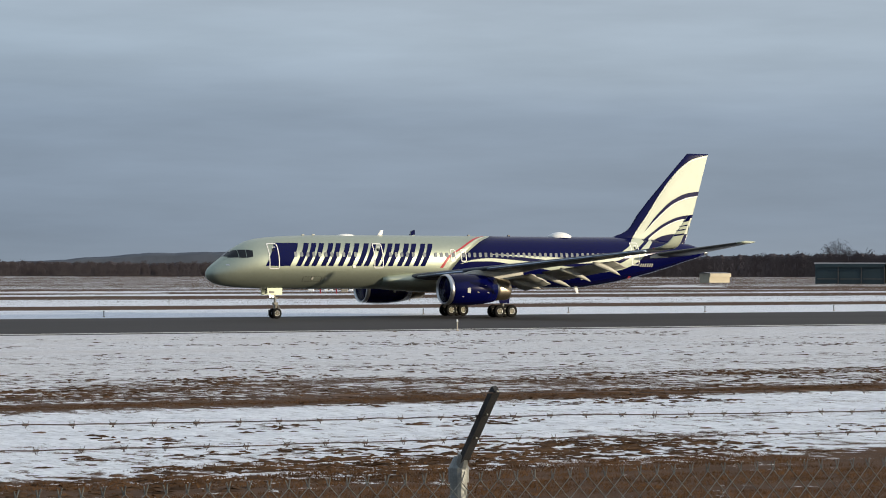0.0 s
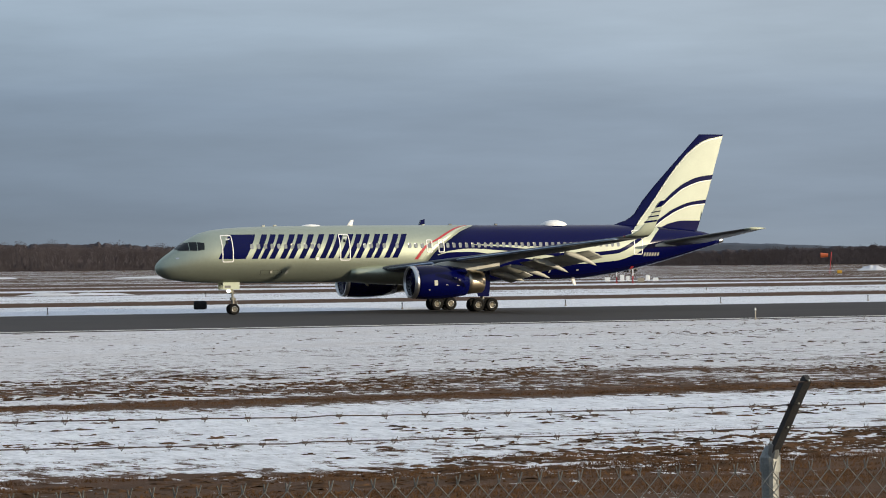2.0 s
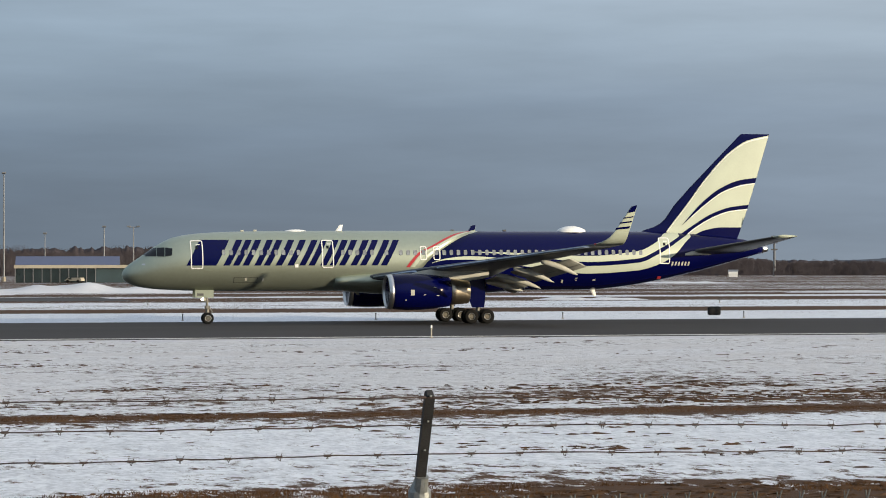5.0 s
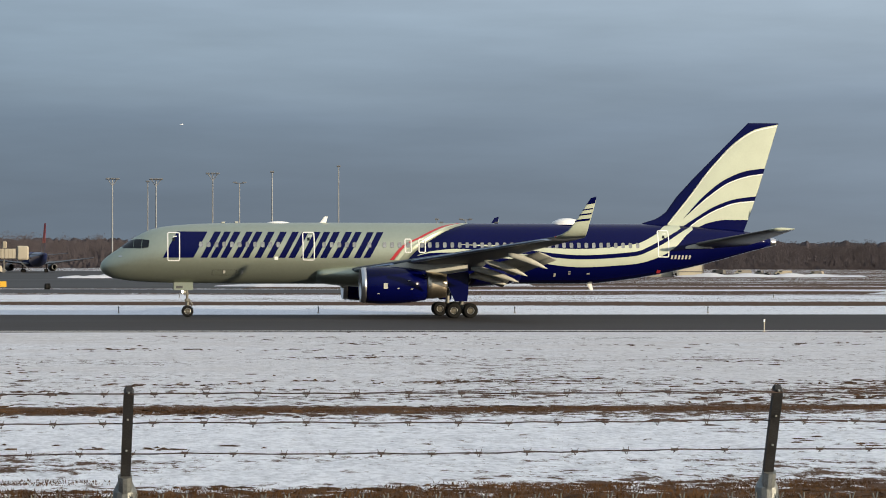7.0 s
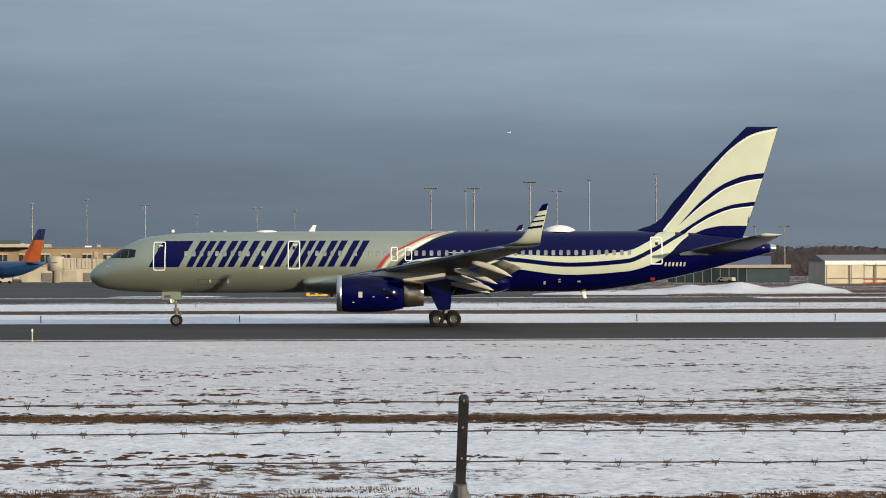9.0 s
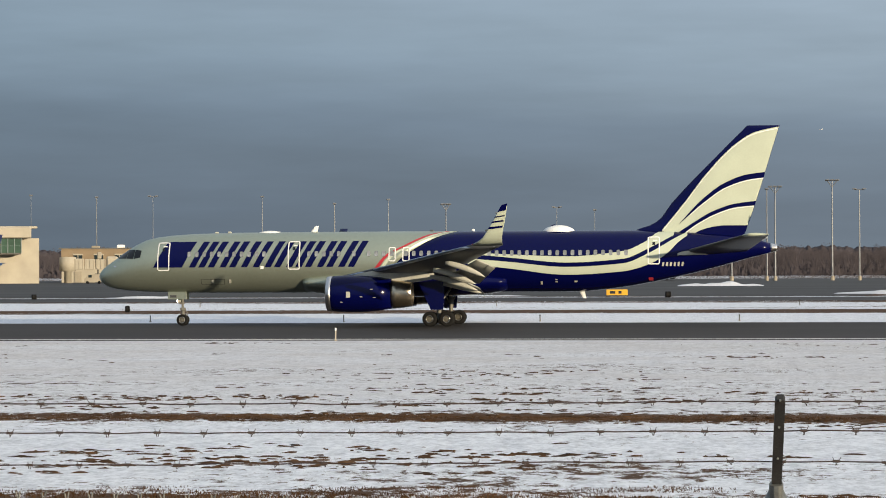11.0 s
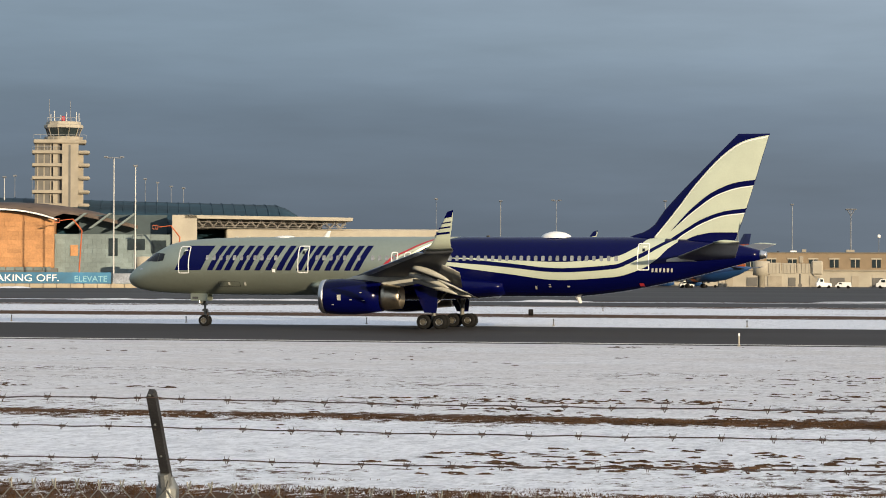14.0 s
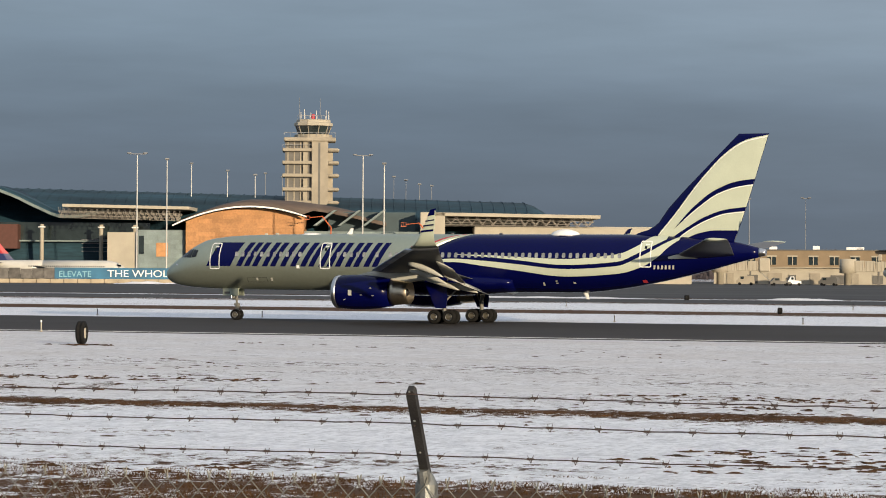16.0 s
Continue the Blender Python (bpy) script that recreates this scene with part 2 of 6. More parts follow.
    veil.inputs[7].default_value = (0.34, 0.26, 0.19, 1)
    mix = n.new("ShaderNodeMix")
    mix.data_type = "RGBA"
    l.new(mr.outputs[0], mix.inputs["Factor"])
    l.new(veil.outputs[2], mix.inputs[6])
    l.new(grass.outputs[2], mix.inputs[7])
    l.new(mix.outputs[2], b.inputs["Base Color"])
    bp = n.new("ShaderNodeBump")
    bp.inputs["Strength"].default_value, bp.inputs["Distance"].default_value = 0.8, 0.12
    l.new(calc("ADD", level, calc("MULTIPLY", grain, 0.25)), bp.inputs["Height"])
    l.new(bp.outputs[0], b.inputs["Normal"])
    return m


SNOW = ground_material()


# ---- mesh helpers ----
def part(name, bm, material, parent=None, label="", smooth=False):
    """Links a bmesh, or (vertices, faces), as one mesh object, under a thing or a part."""
    me = bpy.data.meshes.new(name)
    if isinstance(bm, tuple):
        me.from_pydata([tuple(v) for v in bm[0]], [], bm[1])
    else:
        bm.to_mesh(me)
        bm.free()
    me.materials.append(material)
    if smooth:
        me.polygons.foreach_set("use_smooth", [True] * len(me.polygons))
    ob = new(name, me)
    if parent:
        ob.parent = parent
    if label:
        tagged(ob, label)
    return ob


def again(name, ob, parent, place):
    """Another piece on the same mesh."""
    c = new(name, ob.data)
    c.parent = parent
    c.matrix_basis = place
    return c


def thing(name, place, label, category, group="", kind=""):
    e = new(name)
    e.matrix_basis = place
    return tagged(e, label, category, group, kind)


def box(x0, x1, y0, y1, z0, z1, bevel=0.0):
    bm = bmesh.new()
    bmesh.ops.create_cube(bm, size=1)
    bmesh.ops.transform(bm, matrix=Matrix.Translation(((x0 + x1) / 2, (y0 + y1) / 2, (z0 + z1) / 2)) @ Matrix.Diagonal((x1 - x0, y1 - y0, z1 - z0, 1)), verts=bm.verts)
    if bevel:
        bmesh.ops.bevel(bm, geom=bm.edges[:], offset=bevel, segments=1, affect="EDGES")
    return bm


def loft(rings, close=True, cap=True):
    """A skin over rings of equally many points."""
    n = len(rings[0])
    verts = [v for r in rings for v in r]
    faces = []
    for i in range(len(rings) - 1):
        for j in range(n if close else n - 1):
            k = (j + 1) % n
            faces.append((i * n + j, i * n + k, (i + 1) * n + k, (i + 1) * n + j))
    if cap and close:
        faces.append(tuple(range(n))[::-1])
        faces.append(tuple(range((len(rings) - 1) * n, len(rings) * n)))
    bm = bmesh.new()
    vs = [bm.verts.new(v) for v in verts]
    for f in faces:
        bm.faces.new([vs[i] for i in f])
    bmesh.ops.recalc_face_normals(bm, faces=bm.faces)
    return bm


def lathe(profile, axis="x", n=32, at=(0, 0, 0), cap=True):
    """Turns (along, radius) pairs round an axis; the profile may fold back on itself."""
    rings = []
    for a, r in profile:
        ring = []
        for j in range(n):
            c, s = math.cos(2 * math.pi * j / n) * r, math.sin(2 * math.pi * j / n) * r
            p = {"x": (a, c, s), "y": (c, a, s), "z": (c, s, a)}[axis]
            ring.append((p[0] + at[0], p[1] + at[1], p[2] + at[2]))
        rings.append(ring)
    return loft(rings, cap=cap)


def rod(a, b, r, n=8, r2=None):
    a, b = Vector(a), Vector(b)
    q = (b - a).to_track_quat("Z", "Y").to_matrix()
    rings = [[tuple(p + q @ Vector((math.cos(2 * math.pi * j / n) * rr, math.sin(2 * math.pi * j / n) * rr, 0))) for j in range(n)] for p, rr in ((a, r), (b, r if r2 is None else r2))]
    return loft(rings)


def merge(*bms):
    out = bmesh.new()
    for b in bms:
        me = bpy.data.meshes.new("joined")
        b.to_mesh(me)
        b.free()
        out.from_mesh(me)
        bpy.data.meshes.remove(me)
    return out


def spline(points):
    """A smooth curve through (x, y) points, as a function of x."""
    xs, ys = np.array([p[0] for p in points], float), np.array([p[1] for p in points], float)
    d = np.diff(ys) / np.diff(xs)
    m = np.concatenate([[d[0]], [0 if a * b <= 0 else 2 * a * b / (a + b) for a, b in zip(d[:-1], d[1:])], [d[-1]]])

    def f(x):
        x = min(max(x, xs[0]), xs[-1])
        i = min(max(int(np.searchsorted(xs, x)) - 1, 0), len(d) - 1)
        h = xs[i + 1] - xs[i]
        t = (x - xs[i]) / h
        return (2 * t**3 - 3 * t**2 + 1) * ys[i] + (t**3 - 2 * t**2 + t) * h * m[i] + (3 * t**2 - 2 * t**3) * ys[i + 1] + (t**3 - t**2) * h * m[i + 1]

    return f


def polar(az, dist):
    """The place at a bearing (degrees to the left of straight ahead) and distance from the viewer."""
    return -math.sin(radians(az)) * dist, math.cos(radians(az)) * dist


def height(el, dist):
    return EYE + math.tan(radians(el)) * dist


# ---- ground and runway ----
def relief(x, y):
    rise = 0.0
    if y < 26:
        rise = 1.0 * min(1, (26 - y) / 14) + (1.35 * min(1, max(0, (6 - y) / 6)))
    return rise


def ground():
    ys = [-900, -300, -60, -20, -6, -3, 0, 2, 4, 6, 9, 12, 15, 18, 22, 26, 32, 40, 60, 100, 152, 200, 300, 500, 900, 1600, 4800]
    xs = [-4500, -1500, -500, -200, -100, -50, -25, 0, 25, 50, 100, 200, 500, 1500, 4500]
    verts = [(x, y, relief(x, y)) for y in ys for x in xs]
    w = len(xs)
    faces = [(j * w + i, j * w + i + 1, (j + 1) * w + i + 1, (j + 1) * w + i) for j in range(len(ys) - 1) for i in range(w - 1)]
    tagged(part("ground", (verts, faces), SNOW, smooth=True), "flat airfield with streaky old snow over dead grass", "ground", kind="structure")


ground()


def strip(name, x0, x1, y0, y1, z, material, label, category, skew=0.0):
    bm = bmesh.new()
    n = 60
    rnd = random.Random(name)
    rows = []
    for i in range(n + 1):
        x = x0 + (x1 - x0) * i / n
        a, b = (rnd.uniform(-0.25, 0.25) for _ in range(2))
        rows.append([bm.verts.new((x, y0 + a + skew * x, z - 0.05)), bm.verts.new((x, y0 + a + 0.15 + skew * x, z)), bm.verts.new((x, y1 + b + skew * x, z)), bm.verts.new((x, y1 + b + 0.15 + skew * x, z - 0.05))])
    for a, b in zip(rows, rows[1:]):
        for k in range(3):
            bm.faces.new((a[k], b[k], b[k + 1], a[k + 1]))
    return tagged(part(name, bm, material), label, category, kind="structure")


strip("road_runway", -1500, 1500, 151.2, 197.5, 0.03, ASPHALT, "dark grey asphalt runway swept clear of snow", "runway")
part("trim_edge_line", box(-1500, 1500, 152.3, 153.1, 0.02, 0.036), LINE)
tagged(bpy.data.objects["trim_edge_line"], "worn white painted runway edge line", "road marking", kind="structure")
strip("road_taxiway", -1200, 40, 322, 360, 0.03, APRON, "distant grey taxiway with blown snow", "taxiway")


# ---- the airliner ----
G = 24.2  # distance of the main gear behind the nose
TOP = spline([(0, 3.39), (0.12, 3.72), (0.45, 4.06), (1.34, 4.69), (2.0, 5.17), (2.64, 5.58), (3.79, 6.05), (5.67, 6.28), (7.25, 6.36), (10, 6.42), (18, 6.45), (37, 6.45), (41, 6.3), (44.7, 5.95), (46.3, 5.55), (46.85, 5.42)])
LOW = spline([(0, 3.35), (0.12, 3.1), (0.33, 2.89), (1.05, 2.59), (2.77, 2.38), (5.7, 2.28), (9, 2.26), (33.2, 2.27), (36.4, 2.57), (38.7, 2.97), (42.1, 3.73), (45, 4.52), (46.85, 4.98)])
HALF = spline([(0, 0.02), (0.12, 0.33), (0.45, 0.66), (1.3, 1.1), (2.6, 1.5), (4.2, 1.76), (6.5, 1.87), (8, 1.88), (33, 1.88), (37, 1.7), (41, 1.2), (44.5, 0.7), (46.85, 0.24)])


def hull(s, a, out=0.0):
    """A point of the fuselage's skin at s metres behind the nose, at angle a from its crown to port."""
    t, b, w = TOP(s), LOW(s), HALF(s)
    return (s - G, -math.sin(a) * (w + out), (t + b) / 2 + math.cos(a) * ((t - b) / 2 + out))


def side_point(s, z, out=0.01, port=True):
    t, b = TOP(s), LOW(s)
    c = max(-1.0, min(1.0, (z - (t + b) / 2) / ((t - b) / 2)))
    p = hull(s, math.acos(c), out)
    return p if port else (p[0], -p[1], p[2])


def skin_patch(name, f, nu, nv, material, parent, label="", port=True, out=0.012):
    """A painted area on the fuselage: f(u, v) gives (s, z)."""
    verts = [side_point(*f(i / nu, j / nv), out, port) for i in range(nu + 1) for j in range(nv + 1)]
    w = nv + 1
    faces = [(i * w + j, (i + 1) * w + j, (i + 1) * w + j + 1, i * w + j + 1) for i in range(nu) for j in range(nv)]
    if not port:
        faces = [f_[::-1] for f_ in faces]
    return part(name, (verts, faces), material, parent, label, smooth=True)


BORDER = spline([(2.2, 20.0), (3.5, 20.5), (4.49, 21.3), (5.35, 22.5), (6.04, 23.8), (6.46, 25.2)])


def foil(le, chord, thick, y, z, n=12, upright=False, droop=0.0):
    """A ring round an aerofoil; upright: for fins, y is then its height."""
    ring = []
    xs = [0.5 - 0.5 * math.cos(math.pi * i / n) for i in range(n + 1)]

    def half(x):
        return thick * chord * 5 * (0.2969 * math.sqrt(x) - 0.126 * x - 0.3516 * x * x + 0.2843 * x**3 - 0.1015 * x**4)

    for x in xs[::-1]:
        ring.append((le + x * chord, half(x) + 0.004, x))
    for x in xs[1:]:
        ring.append((le + x * chord, -half(x) - 0.004, x))
    if upright:
        return [(s - G, t + z, y) for s, t, x in ring]
    return [(s - G, y, z + t - droop * x * x) for s, t, x in ring]


def tyre(name, r, width, parent, place, hub_r):
    """A wheel: tyre with grooves, and its hub with bolts."""
    h = width / 2
    w = part(name, lathe([(-h * 0.8, hub_r), (-h, r * 0.78), (-h * 0.86, r * 0.93), (-h * 0.5, r * 0.995), (-h * 0.3, r), (-h * 0.28, r * 0.975), (-h * 0.2, r * 0.975), (-h * 0.18, r), (h * 0.18, r), (h * 0.2, r * 0.975), (h * 0.28, r * 0.975), (h * 0.3, r), (h * 0.5, r * 0.995), (h * 0.86, r * 0.93), (h, r * 0.78), (h * 0.8, hub_r)], "y", 28, cap=False), RUBBER, parent, smooth=True)
    w.matrix_basis = place
    hub = [lathe([(-h * 0.62, 0.02), (-h * 0.62, hub_r * 0.5), (-h * 0.5, hub_r * 0.6), (-h * 0.55, hub_r * 0.85), (-h * 0.82, hub_r), (h * 0.82, hub_r), (h * 0.55, hub_r * 0.85), (h * 0.5, hub_r * 0.6), (h * 0.62, hub_r * 0.5), (h * 0.62, 0.02)], "y", 20)]
    for k in range(8):
        a = k * math.pi / 4
        hub.append(lathe([(-h * 0.7, 0.0), (-h * 0.7, hub_r * 0.09), (h * 0.7, hub_r * 0.09), (h * 0.7, 0.0)], "y", 6, (math.cos(a) * hub_r * 0.7, 0, math.sin(a) * hub_r * 0.7)))
    part("rim", merge(*hub), STEELHUB, w, "grey metal wheel hub")
    part("rim_edge", lathe([(-h * 0.86, hub_r * 0.97), (-h * 0.9, hub_r * 1.03), (-h * 0.84, hub_r * 1.08), (h * 0.84, hub_r * 1.08), (h * 0.9, hub_r * 1.03), (h * 0.86, hub_r * 0.97)], "y", 20, cap=False), STEEL, w, "bright metal rim edge", smooth=True)
    return w


GEARGREY = mat("gear_leg_paint", (0.17, 0.165, 0.145), 0.5, 0.2, 0.25, 5)
STAB = mat("dark_grey_tailplane_paint", (0.12, 0.115, 0.11), 0.4, 0.1, 0.1, 0.6)
# the sky's blue reflection is put into the slat colour
SLAT = mat("sky_tinted_slat_metal", (0.36, 0.44, 0.56), 0.36, 0.75, 0.08, 0.6)
STEELHUB = mat("wheel_hub_metal", (0.14, 0.13, 0.105), 0.5, 0.5, 0.2, 6)
WHEELS = []


def airliner():
    jet = thing("airliner", pose(TAXI[0][1], TAXI[0][2], 0, 0, 0, -TAXI[0][3]), "twin-engine airliner with silver front, deep blue rear and striped cream fin", "airplane")
    na = 48
    ang = [2 * math.pi * j / na for j in range(na)]

    def border(a):
        return BORDER(4.36 + math.cos(a) * 2.09)

    ss = [0, 0.03, 0.08, 0.15, 0.25, 0.4, 0.6, 0.85, 1.15, 1.5, 1.9, 2.3, 2.8, 3.4, 4.2, 5.2, 6.5, 8, 10, 12, 14, 16, 18]
    front = [[hull(s, a) for a in ang] for s in ss] + [[hull(18 + (border(a) - 18) * k / 6, a) for a in ang] for k in range(1, 7)]
    fus = part("front_fuselage", loft(front), SILVER, jet, "silver-green pearl painted forward fuselage", smooth=True)
    tail = [[hull(border(a) + (31 - border(a)) * k / 8, a) for a in ang] for k in range(9)] + [[hull(s, a) for a in ang] for s in (32.5, 34, 35.5, 37, 38.5, 40, 41.5, 43, 44, 45, 45.8, 46.4)]
    rear = part("rear_fuselage", loft(tail), BLUE, jet, "deep blue gloss painted rear fuselage", smooth=True)
    part("tail_cone", loft([[hull(46.4 + (46.85 - 46.4) * k / 4, a) for a in ang] for k in range(5)]), STEEL, jet, "bare metal exhaust cone", smooth=True)
    # belly fairing under the wing
    for nm, s0, s1, m in (("belly_fairing", 14.6, 20.4, SILVER), ("belly_fairing", 20.4, 28.6, BLUE)):
        rings = []
        for k in range(13):
            s = s0 + (s1 - s0) * k / 12
            q = math.sin(math.pi * min(1, max(0, (s - 14.5) / 14.2))) ** 0.5
            rings.append([(s - G, -math.sin(a) * (1.6 + 0.62 * q), 2.95 + math.cos(a) * (0.5 + 0.5 * q)) for a in ang])
        part(nm, loft(rings), m, jet, smooth=True)

    # livery
    red = spline([(3.9, 19.55), (4.88, 20.4), (5.43, 21.5), (5.88, 22.4), (6.26, 23.4), (6.43, 24.4)])
    for port in (True, False):
        def sweep(z0, z1, d0, d1):
            return lambda u, v: (red(z0 + (z1 - z0) * u) + d0 + (d1 - d0) * v, z0 + (z1 - z0) * u)

        skin_patch("red_stripe", sweep(3.9, 6.43, 0, 0.26), 20, 2, RED, fus, "red curved livery stripe", port)
        skin_patch("white_stripe", sweep(3.9, 6.43, 0.34, 0.62), 20, 2, CREAM, fus, "cream curved livery stripe", port)
        t1 = spline([(24.3, 4.97), (26.5, 4.93), (28.9, 4.82), (32.7, 4.68), (36.5, 5.02), (38, 5.66), (38.9, 6.3), (40.2, 6.36)])
        b1 = spline([(24.3, 4.95), (26.5, 4.82), (28.9, 4.6), (32.7, 4.26), (36.5, 4.5), (38.2, 5.19), (40.2, 6.25)])
        t2 = spline([(21.4, 4.22), (22.5, 4.52), (24.1, 4.66), (26.5, 4.52), (28.9, 4.31), (32.7, 3.97), (36.5, 4.2), (38.2, 4.87), (40.1, 5.95), (40.8, 6.3)])
        b2 = spline([(21.4, 4.2), (22.5, 4.4), (24.1, 4.42), (26.5, 4.15), (28.9, 3.86), (32.7, 3.44), (36.5, 3.66), (38.4, 4.2), (39.5, 4.9), (40.2, 5.6), (40.8, 6.05)])
        for s0, s1, t, b in ((24.3, 39.9, t1, b1), (21.4, 40.8, t2, b2)):
            def band(u, v):
                s = s0 + (s1 - s0) * u
                hi = min(t(s), TOP(s) - 0.03)
                lo = min(b(s), hi - 0.005)
                return s, lo + (hi - lo) * v

            skin_patch("swoosh", band, 120, 4, CREAM, rear, "cream livery swoosh", port, 0.016)

        # the painted name, as slanted bars in its colour
        def bar(x0, x1, za, zb, lean=0.55):
            def f(u, v):
                z = za + (zb - za) * v
                return (x0 + (x1 - x0) * u + lean * (z - 4.03), z)
            return f

        top = 5.79
        skin_patch("title_block", bar(4.2, 6.24, 4.03, top), 8, 6, BLUE, fus, "slanted deep blue title block", port)
        x = 6.72
        for count in (3, 2, 1, 1, 2, 3, 2, 2):
            for _ in range(count):
                skin_patch("title_bar", bar(x, x + 0.44, 4.03, top), 3, 6, BLUE, fus, "slanted deep blue title bar", port)
                x += 0.66
            x += 0.16
        # doors: white outlines
        for s0, s1, z0, z1, on in ((4.5, 5.35, 3.8, 5.74, fus), (13.6, 14.43, 3.86, 5.78, fus), (20.55, 21.04, 4.39, 5.35, fus), (21.5, 22.0, 4.39, 5.35, rear), (38.15, 38.97, 4.12, 5.98, rear)):
            verts, faces = [], []
            hw, hh, cr = (s1 - s0) / 2, (z1 - z0) / 2, 0.13
            path = []
            for qx, qz, a0 in ((1, -1, -90), (1, 1, 0), (-1, 1, 90), (-1, -1, 180)):
                path += [(qx * (hw - cr), qz * (hh - cr), radians(a0 + 22.5 * k)) for k in range(5)]
            rim = []
            for (px, pz, pa), (nx_, nz_, _) in zip(path, path[1:] + path[:1]):
                steps = 1 if (px, pz) == (nx_, nz_) else 9
                for k in range(steps):
                    q = k / steps
                    rim.append((px + (nx_ - px) * q, pz + (nz_ - pz) * q, pa))
            n = len(rim)
            for rx_, rz_, ra in rim:
                for r_ in (cr, cr - 0.07):
                    verts.append(side_point((s0 + s1) / 2 + rx_ + math.cos(ra) * r_, (z0 + z1) / 2 + rz_ + math.sin(ra) * r_, 0.026, port))
            for k in range(n):
                j = (k + 1) % n
                faces.append((2 * k, 2 * k + 1, 2 * j + 1, 2 * j))
            part("door_outline", (verts, faces), WHITE, on, "white painted door outline")
            if s1 - s0 > 0.7:
                sm, zm = (s0 + s1) / 2, z0 + 0.66 * (z1 - z0)
                skin_patch("door_window", lambda u, v: (sm - 0.09 + 0.18 * u, zm + 0.06 + 0.2 * v), 2, 2, GLASS, on, "", port, 0.026)
                skin_patch("door_handle", lambda u, v: (sm - 0.05 + 0.28 * u, zm + 0.34 + 0.06 * v), 2, 1, WHITE, on, "", port, 0.028)
    # registration, as plain bars
    for k in range(6):
        s0 = 39.1 + k * 0.26
        skin_patch("registration_bar", lambda u, v: (s0 + 0.13 * u + 0.04 * v, 4.0 + 0.27 * v), 2, 2, UNDER, rear)

    # cabin windows
    def window_piece():
        n = 12
        ring = []
        for k in range(n):
            a = 2 * math.pi * k / n
            ring.append((math.copysign(abs(math.cos(a)) ** 0.5, math.cos(a)) * 0.125, math.copysign(abs(math.sin(a)) ** 0.5, math.sin(a)) * 0.19))
        verts = [(x, 0.03, z) for x, z in ring] + [(x, -0.03, z) for x, z in ring] + [(x * 0.8, -0.022, z * 0.85) for x, z in ring]
        faces = [(k, (k + 1) % n, n + (k + 1) % n, n + k) for k in range(n)] + [(n + k, n + (k + 1) % n, 2 * n + (k + 1) % n, 2 * n + k) for k in range(n)] + [tuple(range(2 * n, 3 * n))]
        return verts, faces

    sills = [6.75 + 0.521 * k for k in range(11)] + [15.07 + 0.515 * k for k in (0, 1, 2, 3, 4, 6, 8, 9, 10)] + [20.79, 21.75] + [22.28 + 0.515 * k for k in range(29)]
    first = None
    for port in (1, -1):
        for s in sills:
            z = 4.92
            w = HALF(s)
            c = (z - (TOP(s) + LOW(s)) / 2) / ((TOP(s) - LOW(s)) / 2)
            tilt = math.degrees(math.asin(c) * 0.9)
            y = w * math.sqrt(1 - c * c)
            m = pose(s - G, -port * y, z, 0, 0, 0 if port == 1 else 180) @ pose(0, 0, 0, -tilt)
            on = fus if s < BORDER(4.92) else rear
            if first is None:
                first = part("cabin_window", window_piece(), PANE, on)
                first.matrix_basis = m
            else:
                again("cabin_window", first, on, m)
    # cockpit glazing
    for port in (True, False):
        for quad in (((1.5, 4.66), (2.2, 4.66), (2.28, 5.24), (2.02, 5.18)), ((2.23, 4.66), (2.74, 4.64), (2.8, 5.26), (2.31, 5.25)), ((2.78, 4.64), (3.24, 4.72), (3.3, 5.2), (2.84, 5.26))):
            a, b, c, d = (np.array(q) for q in quad)
            skin_patch("cockpit_window", lambda u, v: tuple((a * (1 - u) + b * u) * (1 - v) + (d * (1 - u) + c * u) * v), 5, 5, GLASS, fus, "dark cockpit side window", port, 0.014)
        # forward pane, wrapping round to the centre post
        skin_patch("windshield", lambda u, v: ((1.55 - 0.16 * (1 - u)) + 0.42 * v, (4.72 + 0.05 * (1 - u)) + (0.36 + 0.02 * (1 - u)) * v), 6, 4, GLASS, fus, "dark cockpit windshield", port, 0.014)
    # small fittings on the skin
    for s, z, w, h, m in ((1.25, 4.05, 0.22, 0.1, STEEL), (11.7, 3.9, 0.24, 0.22, WHITE), (8.25, 3.0, 0.16, 0.2, UNDER), (9.45, 2.95, 0.16, 0.26, UNDER), (33.2, 2.95, 0.2, 0.1, UNDER), (30.9, 2.8, 0.14, 0.22, UNDER), (31.9, 2.95, 0.16, 0.06, UNDER), (31.9, 3.1, 0.16, 0.06, UNDER), (38.2, 2.95 + 0.1, 0.3, 0.2, RED)):
        skin_patch("skin_fitting", lambda u, v: (s + w * u, z + h * v), 2, 2, m, fus if s < 20 else rear, "", True, 0.03)
    # cargo door seam
    for s0, s1, z0, z1 in ((7.5, 9.15, 2.86, 2.88), (7.5, 9.15, 3.2, 3.22), (7.5, 7.53, 2.86, 3.22), (9.12, 9.15, 2.86, 3.22)):
        skin_patch("cargo_door_seam", lambda u, v: (s0 + (s1 - s0) * u, z0 + (z1 - z0) * v), 6, 2, DARKMETAL, fus, "", True, 0.012)

    # fin
    fin_le = spline([(5.6, 37.2), (6.45, 37.3), (6.75, 38.2), (7.2, 38.95), (8.3, 39.75), (10.5, 41.85), (13.5, 44.86)])
    fin_te = spline([(5.6, 44.4), (6.0, 44.6), (13.5, 47.05)])

    def fin_thick(s, z):
        le, te = fin_le(z), fin_te(z)
        x = min(1, max(0.0, (s - le) / (te - le)))
        return 0.1 * (te - le) * 5 * 0.9 * (0.2969 * math.sqrt(x) - 0.126 * x - 0.3516 * x * x + 0.2843 * x**3 - 0.1015 * x**4) * 0.75 + 0.006

